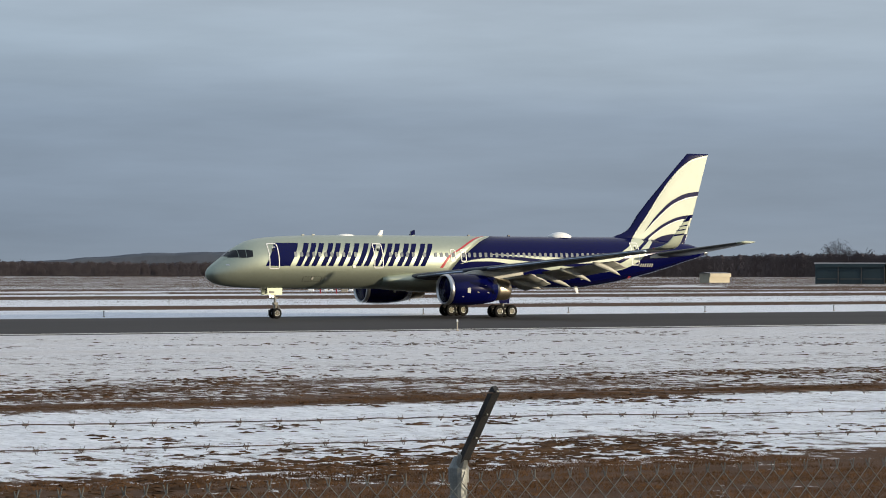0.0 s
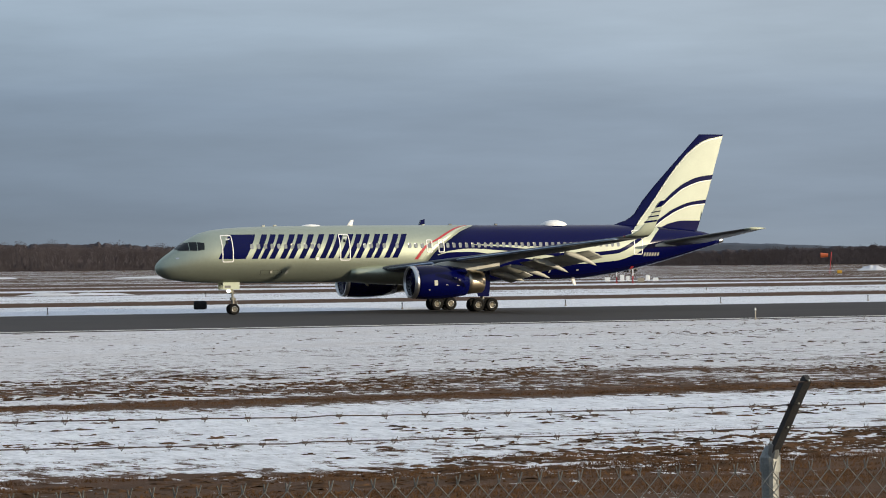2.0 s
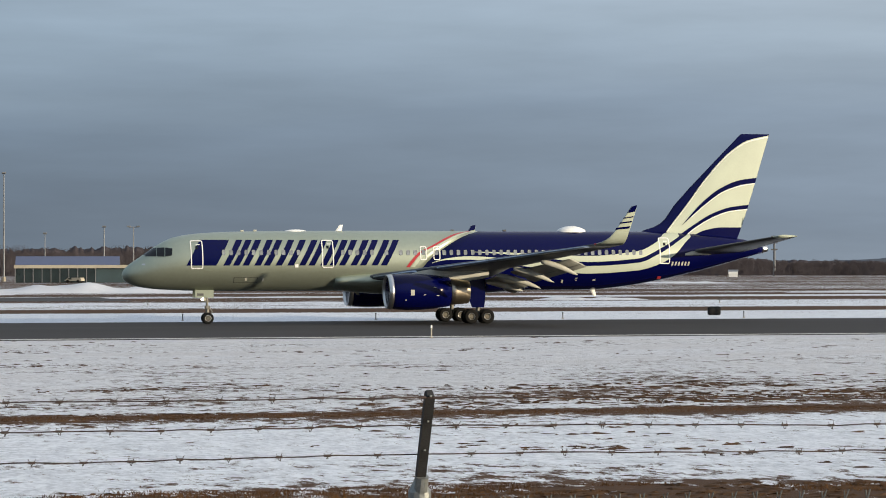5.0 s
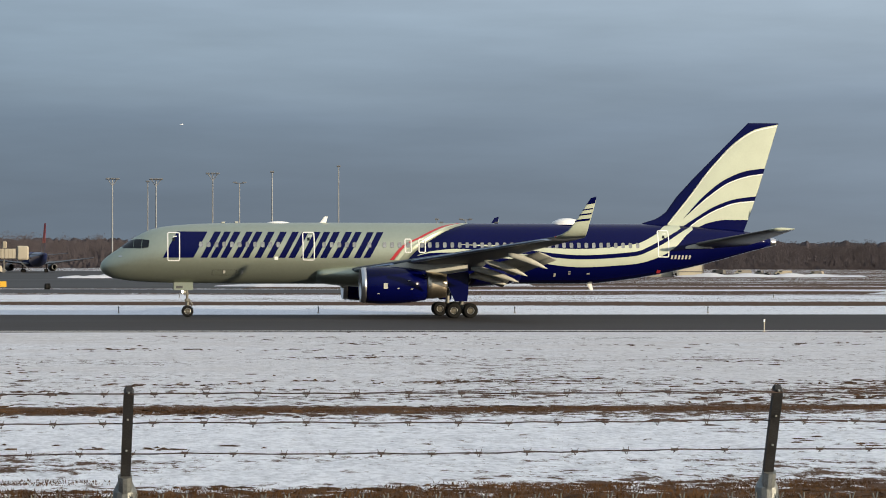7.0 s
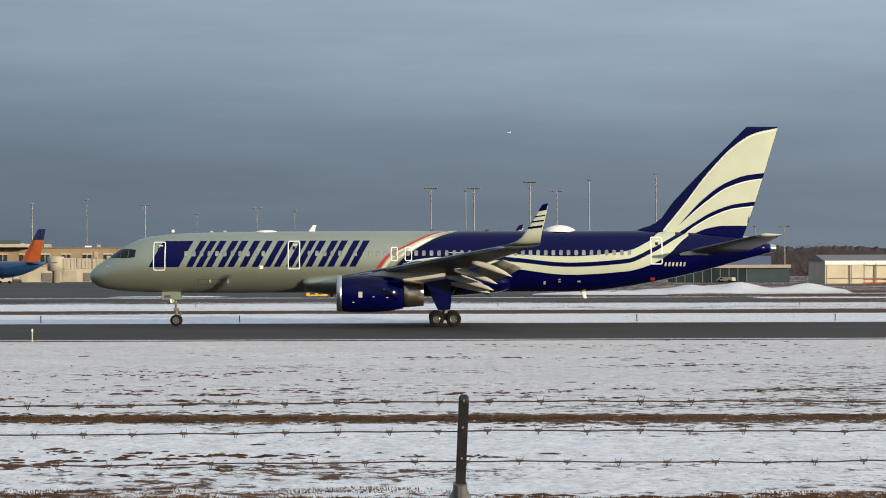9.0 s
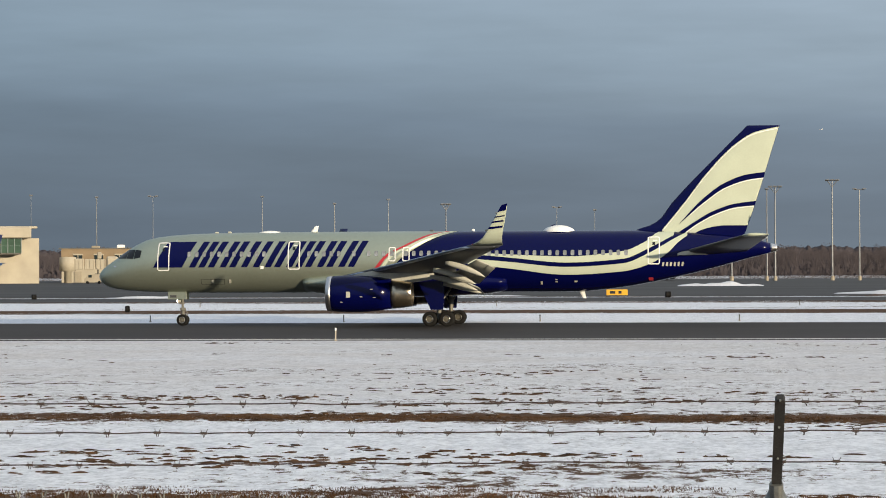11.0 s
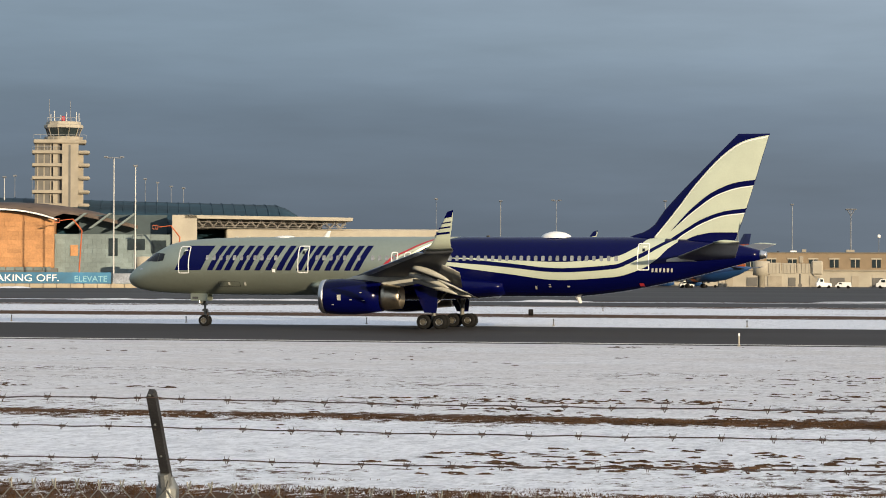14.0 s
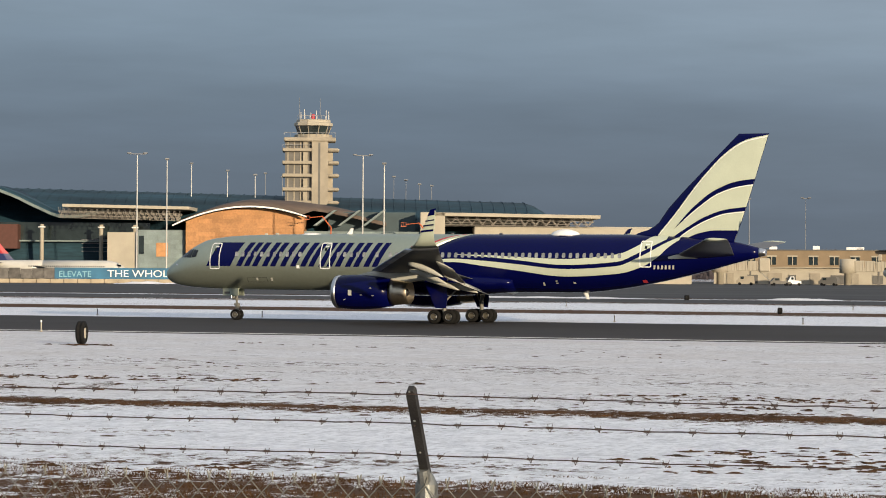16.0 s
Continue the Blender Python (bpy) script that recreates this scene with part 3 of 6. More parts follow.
    fin = part("fin", loft([foil(fin_le(z), fin_te(z) - fin_le(z), 0.09 * 0.75, z, 0, 14, True) for z in (5.6, 6.1, 6.45, 6.6, 6.75, 7.0, 7.3, 8.3, 9.5, 10.5, 12, 13.3, 13.5)]), BLUE, jet, "deep blue vertical fin", smooth=True)

    def fin_patch(name, low, high, s0, s1, material, label="", out=0.012, nu=50, nv=8):
        for side_ in (-1, 1):
            verts = []
            for i in range(nu + 1):
                s = s0 + (s1 - s0) * i / nu
                a, b = low(s), high(s)
                for j in range(nv + 1):
                    z = a + (max(a, b) - a) * j / nv
                    # stays within the trailing edge
                    sc = min(s, fin_te(z) - 0.02)
                    verts.append((sc - G, side_ * (fin_thick(sc, z) + out), z))
            w = nv + 1
            faces = [(i * w + j, (i + 1) * w + j, (i + 1) * w + j + 1, i * w + j + 1) for i in range(nu) for j in range(nv)]
            part(name, (verts, faces), material, fin, label, smooth=True)

    lead = spline([(39.1, 6.46), (40.6, 8.3), (42.1, 10.25), (44.0, 12.2), (45.4, 13.05), (47.03, 13.42)])
    a_hi = spline([(40.2, 6.8), (41.8, 8.5), (43.3, 9.6), (44.8, 10.17), (46.4, 10.38)])
    a_lo = spline([(40.2, 6.8), (42.0, 8.35), (43.5, 9.35), (45.0, 9.83), (46.3, 10.0)])
    b_hi = spline([(40.0, 6.15), (41.2, 6.93), (42.5, 7.69), (44.0, 8.2), (45.6, 8.41)])
    b_lo = spline([(40.3, 6.0), (41.4, 6.8), (42.7, 7.5), (44.0, 7.93), (45.5, 8.1)])
    c_hi = spline([(41.0, 6.1), (42.1, 6.55), (43.3, 6.74), (44.9, 6.74)])
    base = lambda s: 6.05
    fin_patch("fin_cream_field", lambda s: max(base(s), b_lo(s) - 3), lead, 39.1, 47.0, CREAM, "cream fin field", 0.03, 70, 14)
    fin_patch("fin_stripe", a_lo, a_hi, 40.2, 46.4, BLUE, "blue curved fin stripe", 0.055)
    fin_patch("fin_stripe", b_lo, b_hi, 40.0, 45.6, BLUE, "blue curved fin stripe", 0.055)
    for low_, s0, s1 in ((a_lo, 41.0, 46.3), (b_lo, 40.6, 45.5), (lambda s: lead(s) - 0.07, 39.2, 46.9)):
        fin_patch("fin_edge_line", lambda s, f=low_: f(s) - 0.07, low_, s0, s1, WHITE, "thin white edging line", 0.05, 40, 1)
    fin_patch("fin_root_panel", lambda s: 5.95, c_hi, 41.0, 44.9, BLUE, "blue fin root panel", 0.055)

    # wings
    for side_ in (-1, 1):
        sink = 0.0 if side_ < 0 else 0.032  # the far wing is set lower to fit the camera's view
        st = [(0.6, 16.1, 9.7, 0.085, 3.1), (1.88, 16.9, 8.8, 0.08, 3.22), (4.2, 18.42, 7.2, 0.08, 3.5), (6.7, 20.07, 5.6, 0.08, 3.83), (10, 22.24, 4.55, 0.085, 4.22), (14, 24.87, 3.3, 0.1, 4.72), (17.5, 27.17, 2.25, 0.1, 5.16), (18.7, 27.96, 1.95, 0.1, 5.34)]
        wing = part("wing", loft([foil(le, c, t, side_ * y, z - sink * y) for y, le, c, t, z in st]), WINGGREY, jet, "pale grey swept wing", smooth=True)
        for y0, y1 in ((2.6, 5.6), (7.6, 11.2), (11.3, 14.8), (14.9, 18.3)):
            le = lambda y: 16.9 + 0.657 * (y - 1.88)
            zz = lambda y: 3.22 + (y - 1.88) * 0.126 - sink * y
            part("slat", loft([foil(le(y) - 0.36, 1.2 - 0.03 * y, 0.18, side_ * y, zz(y) - 0.1) for y in (y0, y1)]), SLAT, wing, "leading-edge slat tinted with the sky's blue reflection", smooth=True)
        # blended winglet
        ringz = []
        for y, le, c, z, cant in ((18.7, 27.96, 1.95, 5.34, 8), (19.2, 28.36, 1.55, 5.5, 28), (19.55, 28.75, 1.2, 5.78, 52), (19.75, 29.02, 0.98, 6.15, 68), (19.95, 29.38, 0.76, 6.7, 74), (20.3, 29.93, 0.4, 7.65, 76), (20.33, 30.0, 0.3, 7.76, 76)):
            ca, sa_ = math.cos(radians(cant)), math.sin(radians(cant))
            r = []
            for s, yy, t in foil(le, c, 0.09, 0, 0):
                r.append((s, side_ * (y - t * sa_), z - sink * y + t * ca))
            ringz.append(r)
        wl_ = part("winglet", loft(ringz), CREAM, wing, "upswept cream winglet with blue stripes", smooth=True)
        for z0, z1 in ((6.28, 6.42), (6.66, 6.76), (6.98, 7.06), (7.34, 7.76)):
            def along(z):
                k = (z - 6.15) / (7.65 - 6.15)
                return 19.75 + (20.3 - 19.75) * k, 29.0 + 0.93 * k, 1.0 - 0.6 * k
            for out in (0.085, -0.075):
                vs = []
                for z in (z0, z1):
                    y, le, c = along(z)
                    for q in (0.0, 0.3, 0.6, 0.97):
                        vs.append((le + c * q - G, side_ * (y + out), z - sink * y + 0.1 * q))
                part("winglet_stripe", (vs, [(0, 1, 5, 4), (1, 2, 6, 5), (2, 3, 7, 6)]), BLUE, wl_, "blue winglet stripe")
        # lowered flaps
        for y0, y1, le0, le1, z0, z1, c0, c1 in ((2.4, 6.2, 25.0, 25.2, 2.95, 3.42, 1.7, 1.5), (7.3, 13.9, 25.55, 27.75, 3.58, 4.42, 1.35, 0.95)):
            for k, (dx, dz, f) in enumerate(((0, 0, 1.0), (0.8, -0.34, 0.5))):
                rr = []
                for y, le, z, c in ((y0, le0, z0, c0), (y1, le1, z1, c1)):
                    rr.append([(s, side_ * yy, zz) for s, yy, zz in [(p[0] + dx * c, p[1], p[2] + dz * c - (p[0] + G - le) * 0.36) for p in foil(le, c * f, 0.12, y, z)]])
                part("flap", loft(rr), UNDER, wing, "lowered pale trailing-edge flap", smooth=True)
        # flap track fairings
        for y, s0, z0, s1, z1 in ((8.6, 24.2, 3.35, 27.35, 2.45), (11.2, 24.7, 3.8, 27.5, 2.88), (14.0, 25.8, 4.25, 28.35, 3.36), (4.6, 24.6, 2.85, 27.2, 2.25)):
            rr = []
            for k in range(9):
                u = k / 8
                r = 0.16 * math.sin(math.pi * min(1, 0.12 + u * 0.88)) ** 0.6 + 0.01
                rr.append([(s0 + (s1 - s0) * u - G, side_ * y + math.cos(a) * r * 0.75, z0 + (z1 - z0) * u**1.4 + math.sin(a) * r * 1.2) for a in [2 * math.pi * j / 12 for j in range(12)]])
            part("flap_fairing", loft(rr), UNDER, wing, "pale pointed flap track fairing", smooth=True)
        part("wingtip_light", box(28.0 - G, 28.14 - G, side_ * 18.75 - 0.08, side_ * 18.75 + 0.08, 5.34, 5.42, 0.02), RED if side_ < 0 else UNDER, wing)
        # stabiliser
        part("stabiliser", loft([foil(le, c, 0.1, side_ * y, z) for y, le, c, z in ((0.5, 40.4, 4.3, 4.95), (1.2, 40.9, 4.0, 5.05), (4.5, 42.9, 2.75, 5.55), (7.3, 44.6, 1.65, 5.98), (7.6, 44.9, 1.3, 6.04))]), STAB, jet, "dark grey horizontal stabiliser", smooth=True)

        part("stabiliser_tip", loft([foil(le, c, 0.12, side_ * y, z) for y, le, c, z in ((7.25, 44.52, 1.72, 5.972), (7.65, 44.9, 1.34, 6.045))]), CREAM, jet, "cream stabiliser tip", smooth=True)
        skin_patch("stabiliser_seal", lambda u, v: (40.15 + 2.4 * u, 4.72 + 0.04 * u + 0.3 * math.sin(math.pi * min(1, 0.15 + u)) * v), 16, 3, UNDER, rear, "pale stabiliser root plate", side_ < 0, 0.02)

        # engine
        ey, ez = side_ * 6.5, 2.24
        eng = part("engine_cowl", lathe([(17.22, 1.1), (17.6, 1.19), (18.4, 1.24), (19.4, 1.23), (20.4, 1.15), (21.4, 1.0), (21.4, 0.96), (20.4, 1.05), (18.0, 1.0), (17.22, 1.02)], "x", 40, (-G, ey, ez)), BLUE, jet, "deep blue engine cowl", smooth=True)
        part("intake_lip", lathe([(17.6, 0.98), (17.25, 0.99), (17.1, 1.03), (17.05, 1.08), (17.1, 1.14), (17.24, 1.17), (17.4, 1.19)], "x", 40, (-G, ey, ez)), STEEL, eng, "polished metal intake lip", smooth=True)
        part("intake", lathe([(17.5, 0.98), (18.1, 1.0), (18.15, 0.05), (17.7, 0.02)], "x", 32, (-G, ey, ez)), BLACK, eng, "dark intake", smooth=True)
        blades = []
        for k in range(22):
            a = 2 * math.pi * k / 22
            b = box(-0.015, 0.015, -0.1, 0.1, 0.25, 0.96)
            bmesh.ops.transform(b, matrix=pose(18.05 - G, ey, ez) @ pose(0, 0, 0, math.degrees(a)) @ pose(0, 0, 0, 0, 0, 35), verts=b.verts)
            blades.append(b)
        part("fan", merge(*blades), DARKMETAL, eng, "dark fan blades")
        part("spinner", lathe([(17.55, 0.02), (17.75, 0.16), (18.0, 0.26), (18.1, 0.27)], "x", 20, (-G, ey, ez)), DARKMETAL, eng, smooth=True)
        part("nozzle", lathe([(21.35, 0.93), (21.8, 0.89), (22.4, 0.84), (22.75, 0.81), (22.78, 0.77), (21.6, 0.8)], "x", 36, (-G, ey, ez)), HOT, eng, "heat-tinted metal exhaust nozzle", smooth=True)
        part("exhaust_plug", lathe([(21.7, 0.78), (21.9, 0.5), (22.4, 0.35), (22.6, 0.2), (22.7, 0.03)], "x", 24, (-G, ey, ez)), BLACK, eng, smooth=True)
        rr = [[(s - G, ey + dy, z) for dy, z in ((-0.2, z0), (-0.24, (z0 + z1) / 2), (-0.2, z1), (0.2, z1), (0.24, (z0 + z1) / 2), (0.2, z0))] for s, z0, z1 in ((18.6, 3.3, 3.4), (19.4, 3.2, 3.62), (20.6, 3.1, 3.85), (22.4, 2.9, 3.75), (24.2, 3.2, 3.6))]
        part("pylon", loft(rr), UNDER, eng, "pale engine pylon")
        for dx, dz, w, h in ((1.3, -0.05, 0.26, 0.38), (2.9, 0.3, 0.16, 0.05), (2.2, -0.2, 0.16, 0.05), (3.1, -0.25, 0.16, 0.05), (0.9, -0.55, 0.14, 0.05)):
            yy = math.sqrt(max(0.2, 1.215**2 - dz * dz))
            part("cowl_placard", box(17.2 + dx - G, 17.2 + dx + w - G, ey + side_ * yy - 0.03, ey + side_ * yy + 0.03, ez + dz - h / 2, ez + dz + h / 2), UNDER, eng)

        # main gear
        gy = side_ * 3.66
        gear = part("main_gear", merge(rod((0, gy, 0.55), (0.1, gy - side_ * 0.05, 3.4), 0.15, 12), rod((0, gy, 0.75), (0.02, gy, 1.7), 0.11, 12), rod((-0.75, gy, 0.52), (0.75, gy, 0.52), 0.11), rod((-0.57, gy - 0.5, 0.5), (-0.57, gy + 0.5, 0.5), 0.07), rod((0.57, gy - 0.5, 0.5), (0.57, gy + 0.5, 0.5), 0.07), rod((0.1, gy, 1.6), (1.0, gy - side_ * 1.3, 3.0), 0.07), rod((-0.1, gy, 1.5), (-0.8, gy, 2.9), 0.06)), GEARGREY, jet, "pale grey landing gear leg")
        part("gear_door", loft([[(x, gy + side_ * (0.42 + t), z) for x, z in ((-0.5, 1.12), (0.34, 1.12), (0.42, 1.7), (0.42, 3.35), (-1.25, 3.35), (-1.3, 2.9))] for t in (0.0, 0.06)]), BLUE, gear, "deep blue gear door")
        for ax in (-0.57, 0.57):
            for dy in (-0.43, 0.43):
                WHEELS.append((tyre("wheel", 0.5, 0.36, gear, pose(ax, gy + dy, 0.5), 0.225), 0.5, (ax, gy + dy, 0.5)))

    # nose gear
    nx = 5.92 - G
    ng = part("nose_gear", merge(rod((nx, 0, 0.4), (nx - 0.05, 0, 2.4), 0.085, 12), rod((nx, 0, 0.5), (nx, 0, 1.1), 0.12, 12), rod((nx, -0.4, 0.4), (nx, 0.4, 0.4), 0.06), rod((nx + 0.05, 0, 1.2), (nx + 0.35, 0, 0.85), 0.04), rod((nx + 0.35, 0, 0.85), (nx + 0.05, 0, 0.5), 0.04), rod((nx, 0, 1.5), (nx - 0.9, 0, 2.35), 0.05), box(nx - 0.22, nx + 0.1, -0.3, 0.3, 1.5, 1.62, 0.02), box(nx - 0.18, nx + 0.18, -0.16, 0.16, 1.05, 1.25, 0.03)), GEARGREY, jet, "pale grey nose gear leg")
    for dy in (-0.27, 0.27):
        WHEELS.append((tyre("wheel", 0.4, 0.24, ng, pose(nx, dy, 0.4), 0.2), 0.4, (nx, dy, 0.4)))
    for dy in (-0.5, 0.5):
        part("nose_gear_door", box(nx - 0.95, nx + 0.35, dy - 0.025, dy + 0.025, 1.82, 2.36, 0.01), SILVER, ng, "silver nose gear door")
        part("fleet_number_bar", box(nx - 0.8, nx - 0.35, dy * 1.06 - 0.004, dy * 1.06 + 0.004, 1.95, 2.12), DARKMETAL, ng)
    for dy in (-0.2, 0.2):
        part("landing_light", lathe([(nx - 0.4, 0.01), (nx - 0.38, 0.06), (nx - 0.34, 0.1), (nx - 0.3, 0.11)], "x", 16, (0, dy, 1.72)), LAMP, ng, "lit landing light")
        part("light_housing", lathe([(nx - 0.3, 0.15), (nx - 0.2, 0.11), (nx - 0.1, 0.04)], "x", 16, (0, dy, 1.72)), UNDER, ng)

    # aerials and domes on the crown and belly
    def blade(name, s, z0, z1, chord, sweep_, material, down=False):
        part(name, loft([[(s + sweep_ * k + x * (chord * (1 - 0.45 * k)) - G, y * (1 - 0.5 * k), z0 + (z1 - z0) * k) for x, y in ((0, 0), (0.3, 0.05), (1, 0.01), (1, -0.01), (0.3, -0.05))] for k in (0, 0.5, 1)]), material, jet)

    blade("blade_aerial", 14.9, 6.4, 6.86, 0.45, 0.32, WHITE)
    blade("blade_aerial", 33.4, 2.32, 1.82, 0.4, 0.3, WHITE)
    blade("blade_aerial", 16.2, 2.3, 1.95, 0.35, 0.25, UNDER)

    def dome(name, s0, s1, z, h, w, label):
        rr = []
        for k in range(13):
            u = k / 12
            q = max(0.02, math.sin(math.pi * u) ** 0.55)
            rr.append([(s0 + (s1 - s0) * u - G, math.cos(a) * w * q, z + math.sin(a) * h * q) for a in [math.pi * j / 10 for j in range(11)]])
        part(name, loft(rr, close=False), WHITE, jet, label, smooth=True)

    dome("aerial_dome", 11.2, 12.95, 6.36, 0.18, 0.4, "flat white aerial dome")
    dome("aerial_dome", 30.9, 33.2, 6.36, 0.46, 0.7, "white satellite aerial dome")
    for s in (8.2, 9.1, 23.2, 27.0):
        part("crown_light", box(s - G, s + 0.25 - G, -0.06, 0.06, TOP(s) - 0.02, TOP(s) + 0.1, 0.03), UNDER if s < 20 else DARKMETAL, jet)
    return jet


AIRLINER = airliner()


# ---- the far side of the field ----
def facing(az, dist, turn=0.0):
    """Stands at a bearing and distance; its own x runs to the right, its front towards the viewer."""
    return pose(*polar(az, dist), 0, 0, 0, az + turn)


def wide(deg, dist):
    return math.tan(radians(deg)) * dist


TAN = mat("tan_masonry", (0.24, 0.18, 0.115), 0.85, 0, 0.12, 0.3, bump=0.1)
PALE = mat("pale_cladding", (0.38, 0.345, 0.275), 0.7, 0, 0.1, 0.25)
CONC = mat("weathered_concrete", (0.31, 0.275, 0.215), 0.85, 0, 0.14, 0.3)
# one dark tone for dark fittings and for shade put into the colour
TOWERDK = mat("dark_panel_and_painted_shade", (0.12, 0.115, 0.105), 0.7, 0, 0.15, 0.4)
PLY = mat("orange_sheathing_board", (0.4, 0.2, 0.085), 0.75, 0, 0.18, 0.25, fine=8, each=0.28)
BROWNROOF = mat("brown_membrane_roof", (0.085, 0.062, 0.05), 0.7, 0, 0.15, 0.2)
TEAL = mat("teal_metal_roof", (0.014, 0.043, 0.062), 0.7, 0.0, 0.45, 0.08, fine=12, spec=0.25, stretch=(0.25, 1, 2))
GREENGLASS = mat("green_tinted_glazing", (0.045, 0.092, 0.062), 0.15, 0.0, 0.25, 0.3, coat=0.4)
DARKGLASS = mat("dark_glazing", (0.02, 0.03, 0.032), 0.12, 0, 0.3, 0.3, coat=0.5)
SHEET = mat("grey_green_weather_barrier", (0.16, 0.205, 0.205), 0.7, 0, 0.2, 0.2, each=0.22)
BANNER = mat("blue_printed_banner", (0.018, 0.125, 0.23), 0.6, 0, 0.35, 0.05, fine=6)
BARRIER = mat("tan_concrete_barrier", (0.38, 0.32, 0.23), 0.85, 0, 0.15, 0.4)
LAMPSTEEL = mat("mast_steel", (0.19, 0.2, 0.215), 0.55, 0.4, 0.1, 0.5)
POLE = mat("pale_grey_pole_paint", (0.5, 0.5, 0.48), 0.5, 0.2, 0.12, 0.5)
LIFT = mat("orange_lift_paint", (0.45, 0.1, 0.03), 0.5, 0, 0.15, 1)
TRUSS = mat("truss_steel", (0.27, 0.25, 0.22), 0.6, 0.1, 0.15, 0.5)
YELLOW = mat("yellow_sign_paint", (0.6, 0.33, 0.02), 0.6, 0, 0.1, 1)
# white toned down, since full white comes out too bright in the sun
JETWHITE = mat("dimmed_white_paint", (0.5, 0.49, 0.45), 0.4, 0, 0.1, 0.4)
NAVY = mat("navy_paint", (0.02, 0.03, 0.1), 0.35, 0, 0.1, 0.5, coat=0.3)
SKYBLUE = mat("mid_blue_paint", (0.014, 0.058, 0.165), 0.35, 0, 0.1, 0.5, coat=0.3)
ORANGE = mat("orange_paint", (0.6, 0.13, 0.03), 0.4, 0, 0.1, 0.5)
TEALWALL = mat("dark_teal_cladding", (0.03, 0.055, 0.065), 0.6, 0, 0.15, 0.3)
HANGAR = mat("cream_hangar_cladding", (0.5, 0.45, 0.34), 0.65, 0, 0.1, 0.3)
HROOF = mat("grey_hangar_roof", (0.16, 0.16, 0.17), 0.6, 0.2, 0.1, 0.3)
DRIFT = mat("heaped_snow", (0.64, 0.65, 0.68), 0.9, 0, 0.08, 0.3, bump=0.4, fine=10)

# apron in front of the terminal
ap = bmesh.new()
ap.faces.new([ap.verts.new((*polar(a, d), 0.045)) for a, d in ((-2.5, 372), (-4.0, 560), (-4.2, 900), (33, 1050), (36, 465))])
tagged(part("pavement_apron", ap, APRON), "wide grey apron before the terminal", "apron", kind="structure")


def control_tower():
    d = 790
    k = d / 760
    t = thing("control_tower", facing(22.29, d), "concrete airport control tower with balconies and a glazed cab", "tower")
    part("shaft", box(0.6, 5.2, -1.0, 9, 0, 38.6 * k), CONC, t, "pale concrete lift shaft")
    # proud strip, dark in place of a recess's shade
    part("recess_shade_strip", box(2.4, 3.0, -1.06, -0.9, 0, 38.0 * k), TOWERDK, t)
    # bays coloured dark for the shade that lies on this face
    part("body", box(-7.0, 0.6, 0.4, 9.5, 0, 38.3 * k), TOWERDK, t, "window bays with the face's shade painted dark")
    part("side_wing", box(5.2, 6.6, 1.5, 8, 0, 36 * k), CONC, t)
    for z in (25.2, 29.0, 32.5, 36.0, 21.6, 18):
        z *= k
        part("balcony", box(-7.8, 0.9, -0.9, 9.8, z - 0.45, z + 0.5, 0.15), CONC, t, "pale concrete balcony")
        part("balcony", box(5.0, 8.4, -0.3, 8.5, z - 0.45, z + 0.5, 0.35), CONC, t)
        for x in (-6.2, -4.4, -2.6, -0.8):
            part("mullion", box(x - 0.18, x + 0.18, 0.2, 0.45, z + 0.5, z + 3.1), CONC, t)
        part("corner_post", box(-1.9, -0.9, -0.5, 0.45, z + 0.5, z + 3.0), CONC, t)
    part("top_slab", box(-7.4, 7.4, -1.4, 10, 38.3 * k, 39.4 * k, 0.25), CONC, t, "pale roof slab")
    part("cab_base", lathe([(39.4 * k, 0.1), (39.4 * k, 5.4), (40.3 * k, 5.4), (40.3 * k, 0.1)], "z", 10, (1.0, 4, 0)), CONC, t)
    part("cab_glazing", lathe([(40.3 * k, 0.1), (40.3 * k, 4.2), (42.7 * k, 5.1), (42.7 * k, 0.1)], "z", 10, (1.0, 4, 0)), DARKGLASS, t, "dark outward-leaning cab glazing")
    for j in range(10):
        a = 2 * math.pi * (j) / 10
        c, s = math.cos(a), math.sin(a)
        part("cab_mullion", rod((1.0 + 4.25 * c, 4 + 4.25 * s, 40.3 * k), (1.0 + 5.15 * c, 4 + 5.15 * s, 42.7 * k), 0.12, 6), CONC, t)
    part("cab_roof", lathe([(42.7 * k, 0.1), (42.7 * k, 5.6), (43.5 * k, 5.5), (43.7 * k, 4.9), (44.4 * k, 4.8), (44.4 * k, 0.1)], "z", 10, (1.0, 4, 0)), PALE, t, "pale cab roof")
    for zz, y0, y1, x0, x1 in ((40.6, -1.3, -1.2, -7.3, 7.3), (37.3, -0.85, -0.75, -7.7, 0.8), (45.3, -0.6, -0.5, -3.5, 5.5)):
        part("railing", merge(box(x0, x1, y0, y1, zz * k, zz * k + 0.12), *[rod((x, y0, zz * k - 1.1), (x, y0, zz * k), 0.05, 5) for x in np.linspace(x0, x1, 9)]), LAMPSTEEL, t, "thin steel railing")
    for x, h, r in ((-3.0, 50.5, 0.07), (2.9, 50.2, 0.07), (-1.6, 47.3, 0.15), (0.2, 46.4, 0.1), (1.8, 47.0, 0.12), (4.6, 47.2, 0.14), (-2.6, 46.5, 0.12), (5.3, 46.8, 0.1)):
        part("aerial", rod((x, 4, 44.3 * k), (x, 4, h * k), r, 6), POLE if r > 0.08 else LAMPSTEEL, t)
    part("beacon", box(0.4, 1.4, 3.5, 4.5, 44.4 * k, 46.0 * k, 0.2), RED, t, "red beacon")


control_tower()


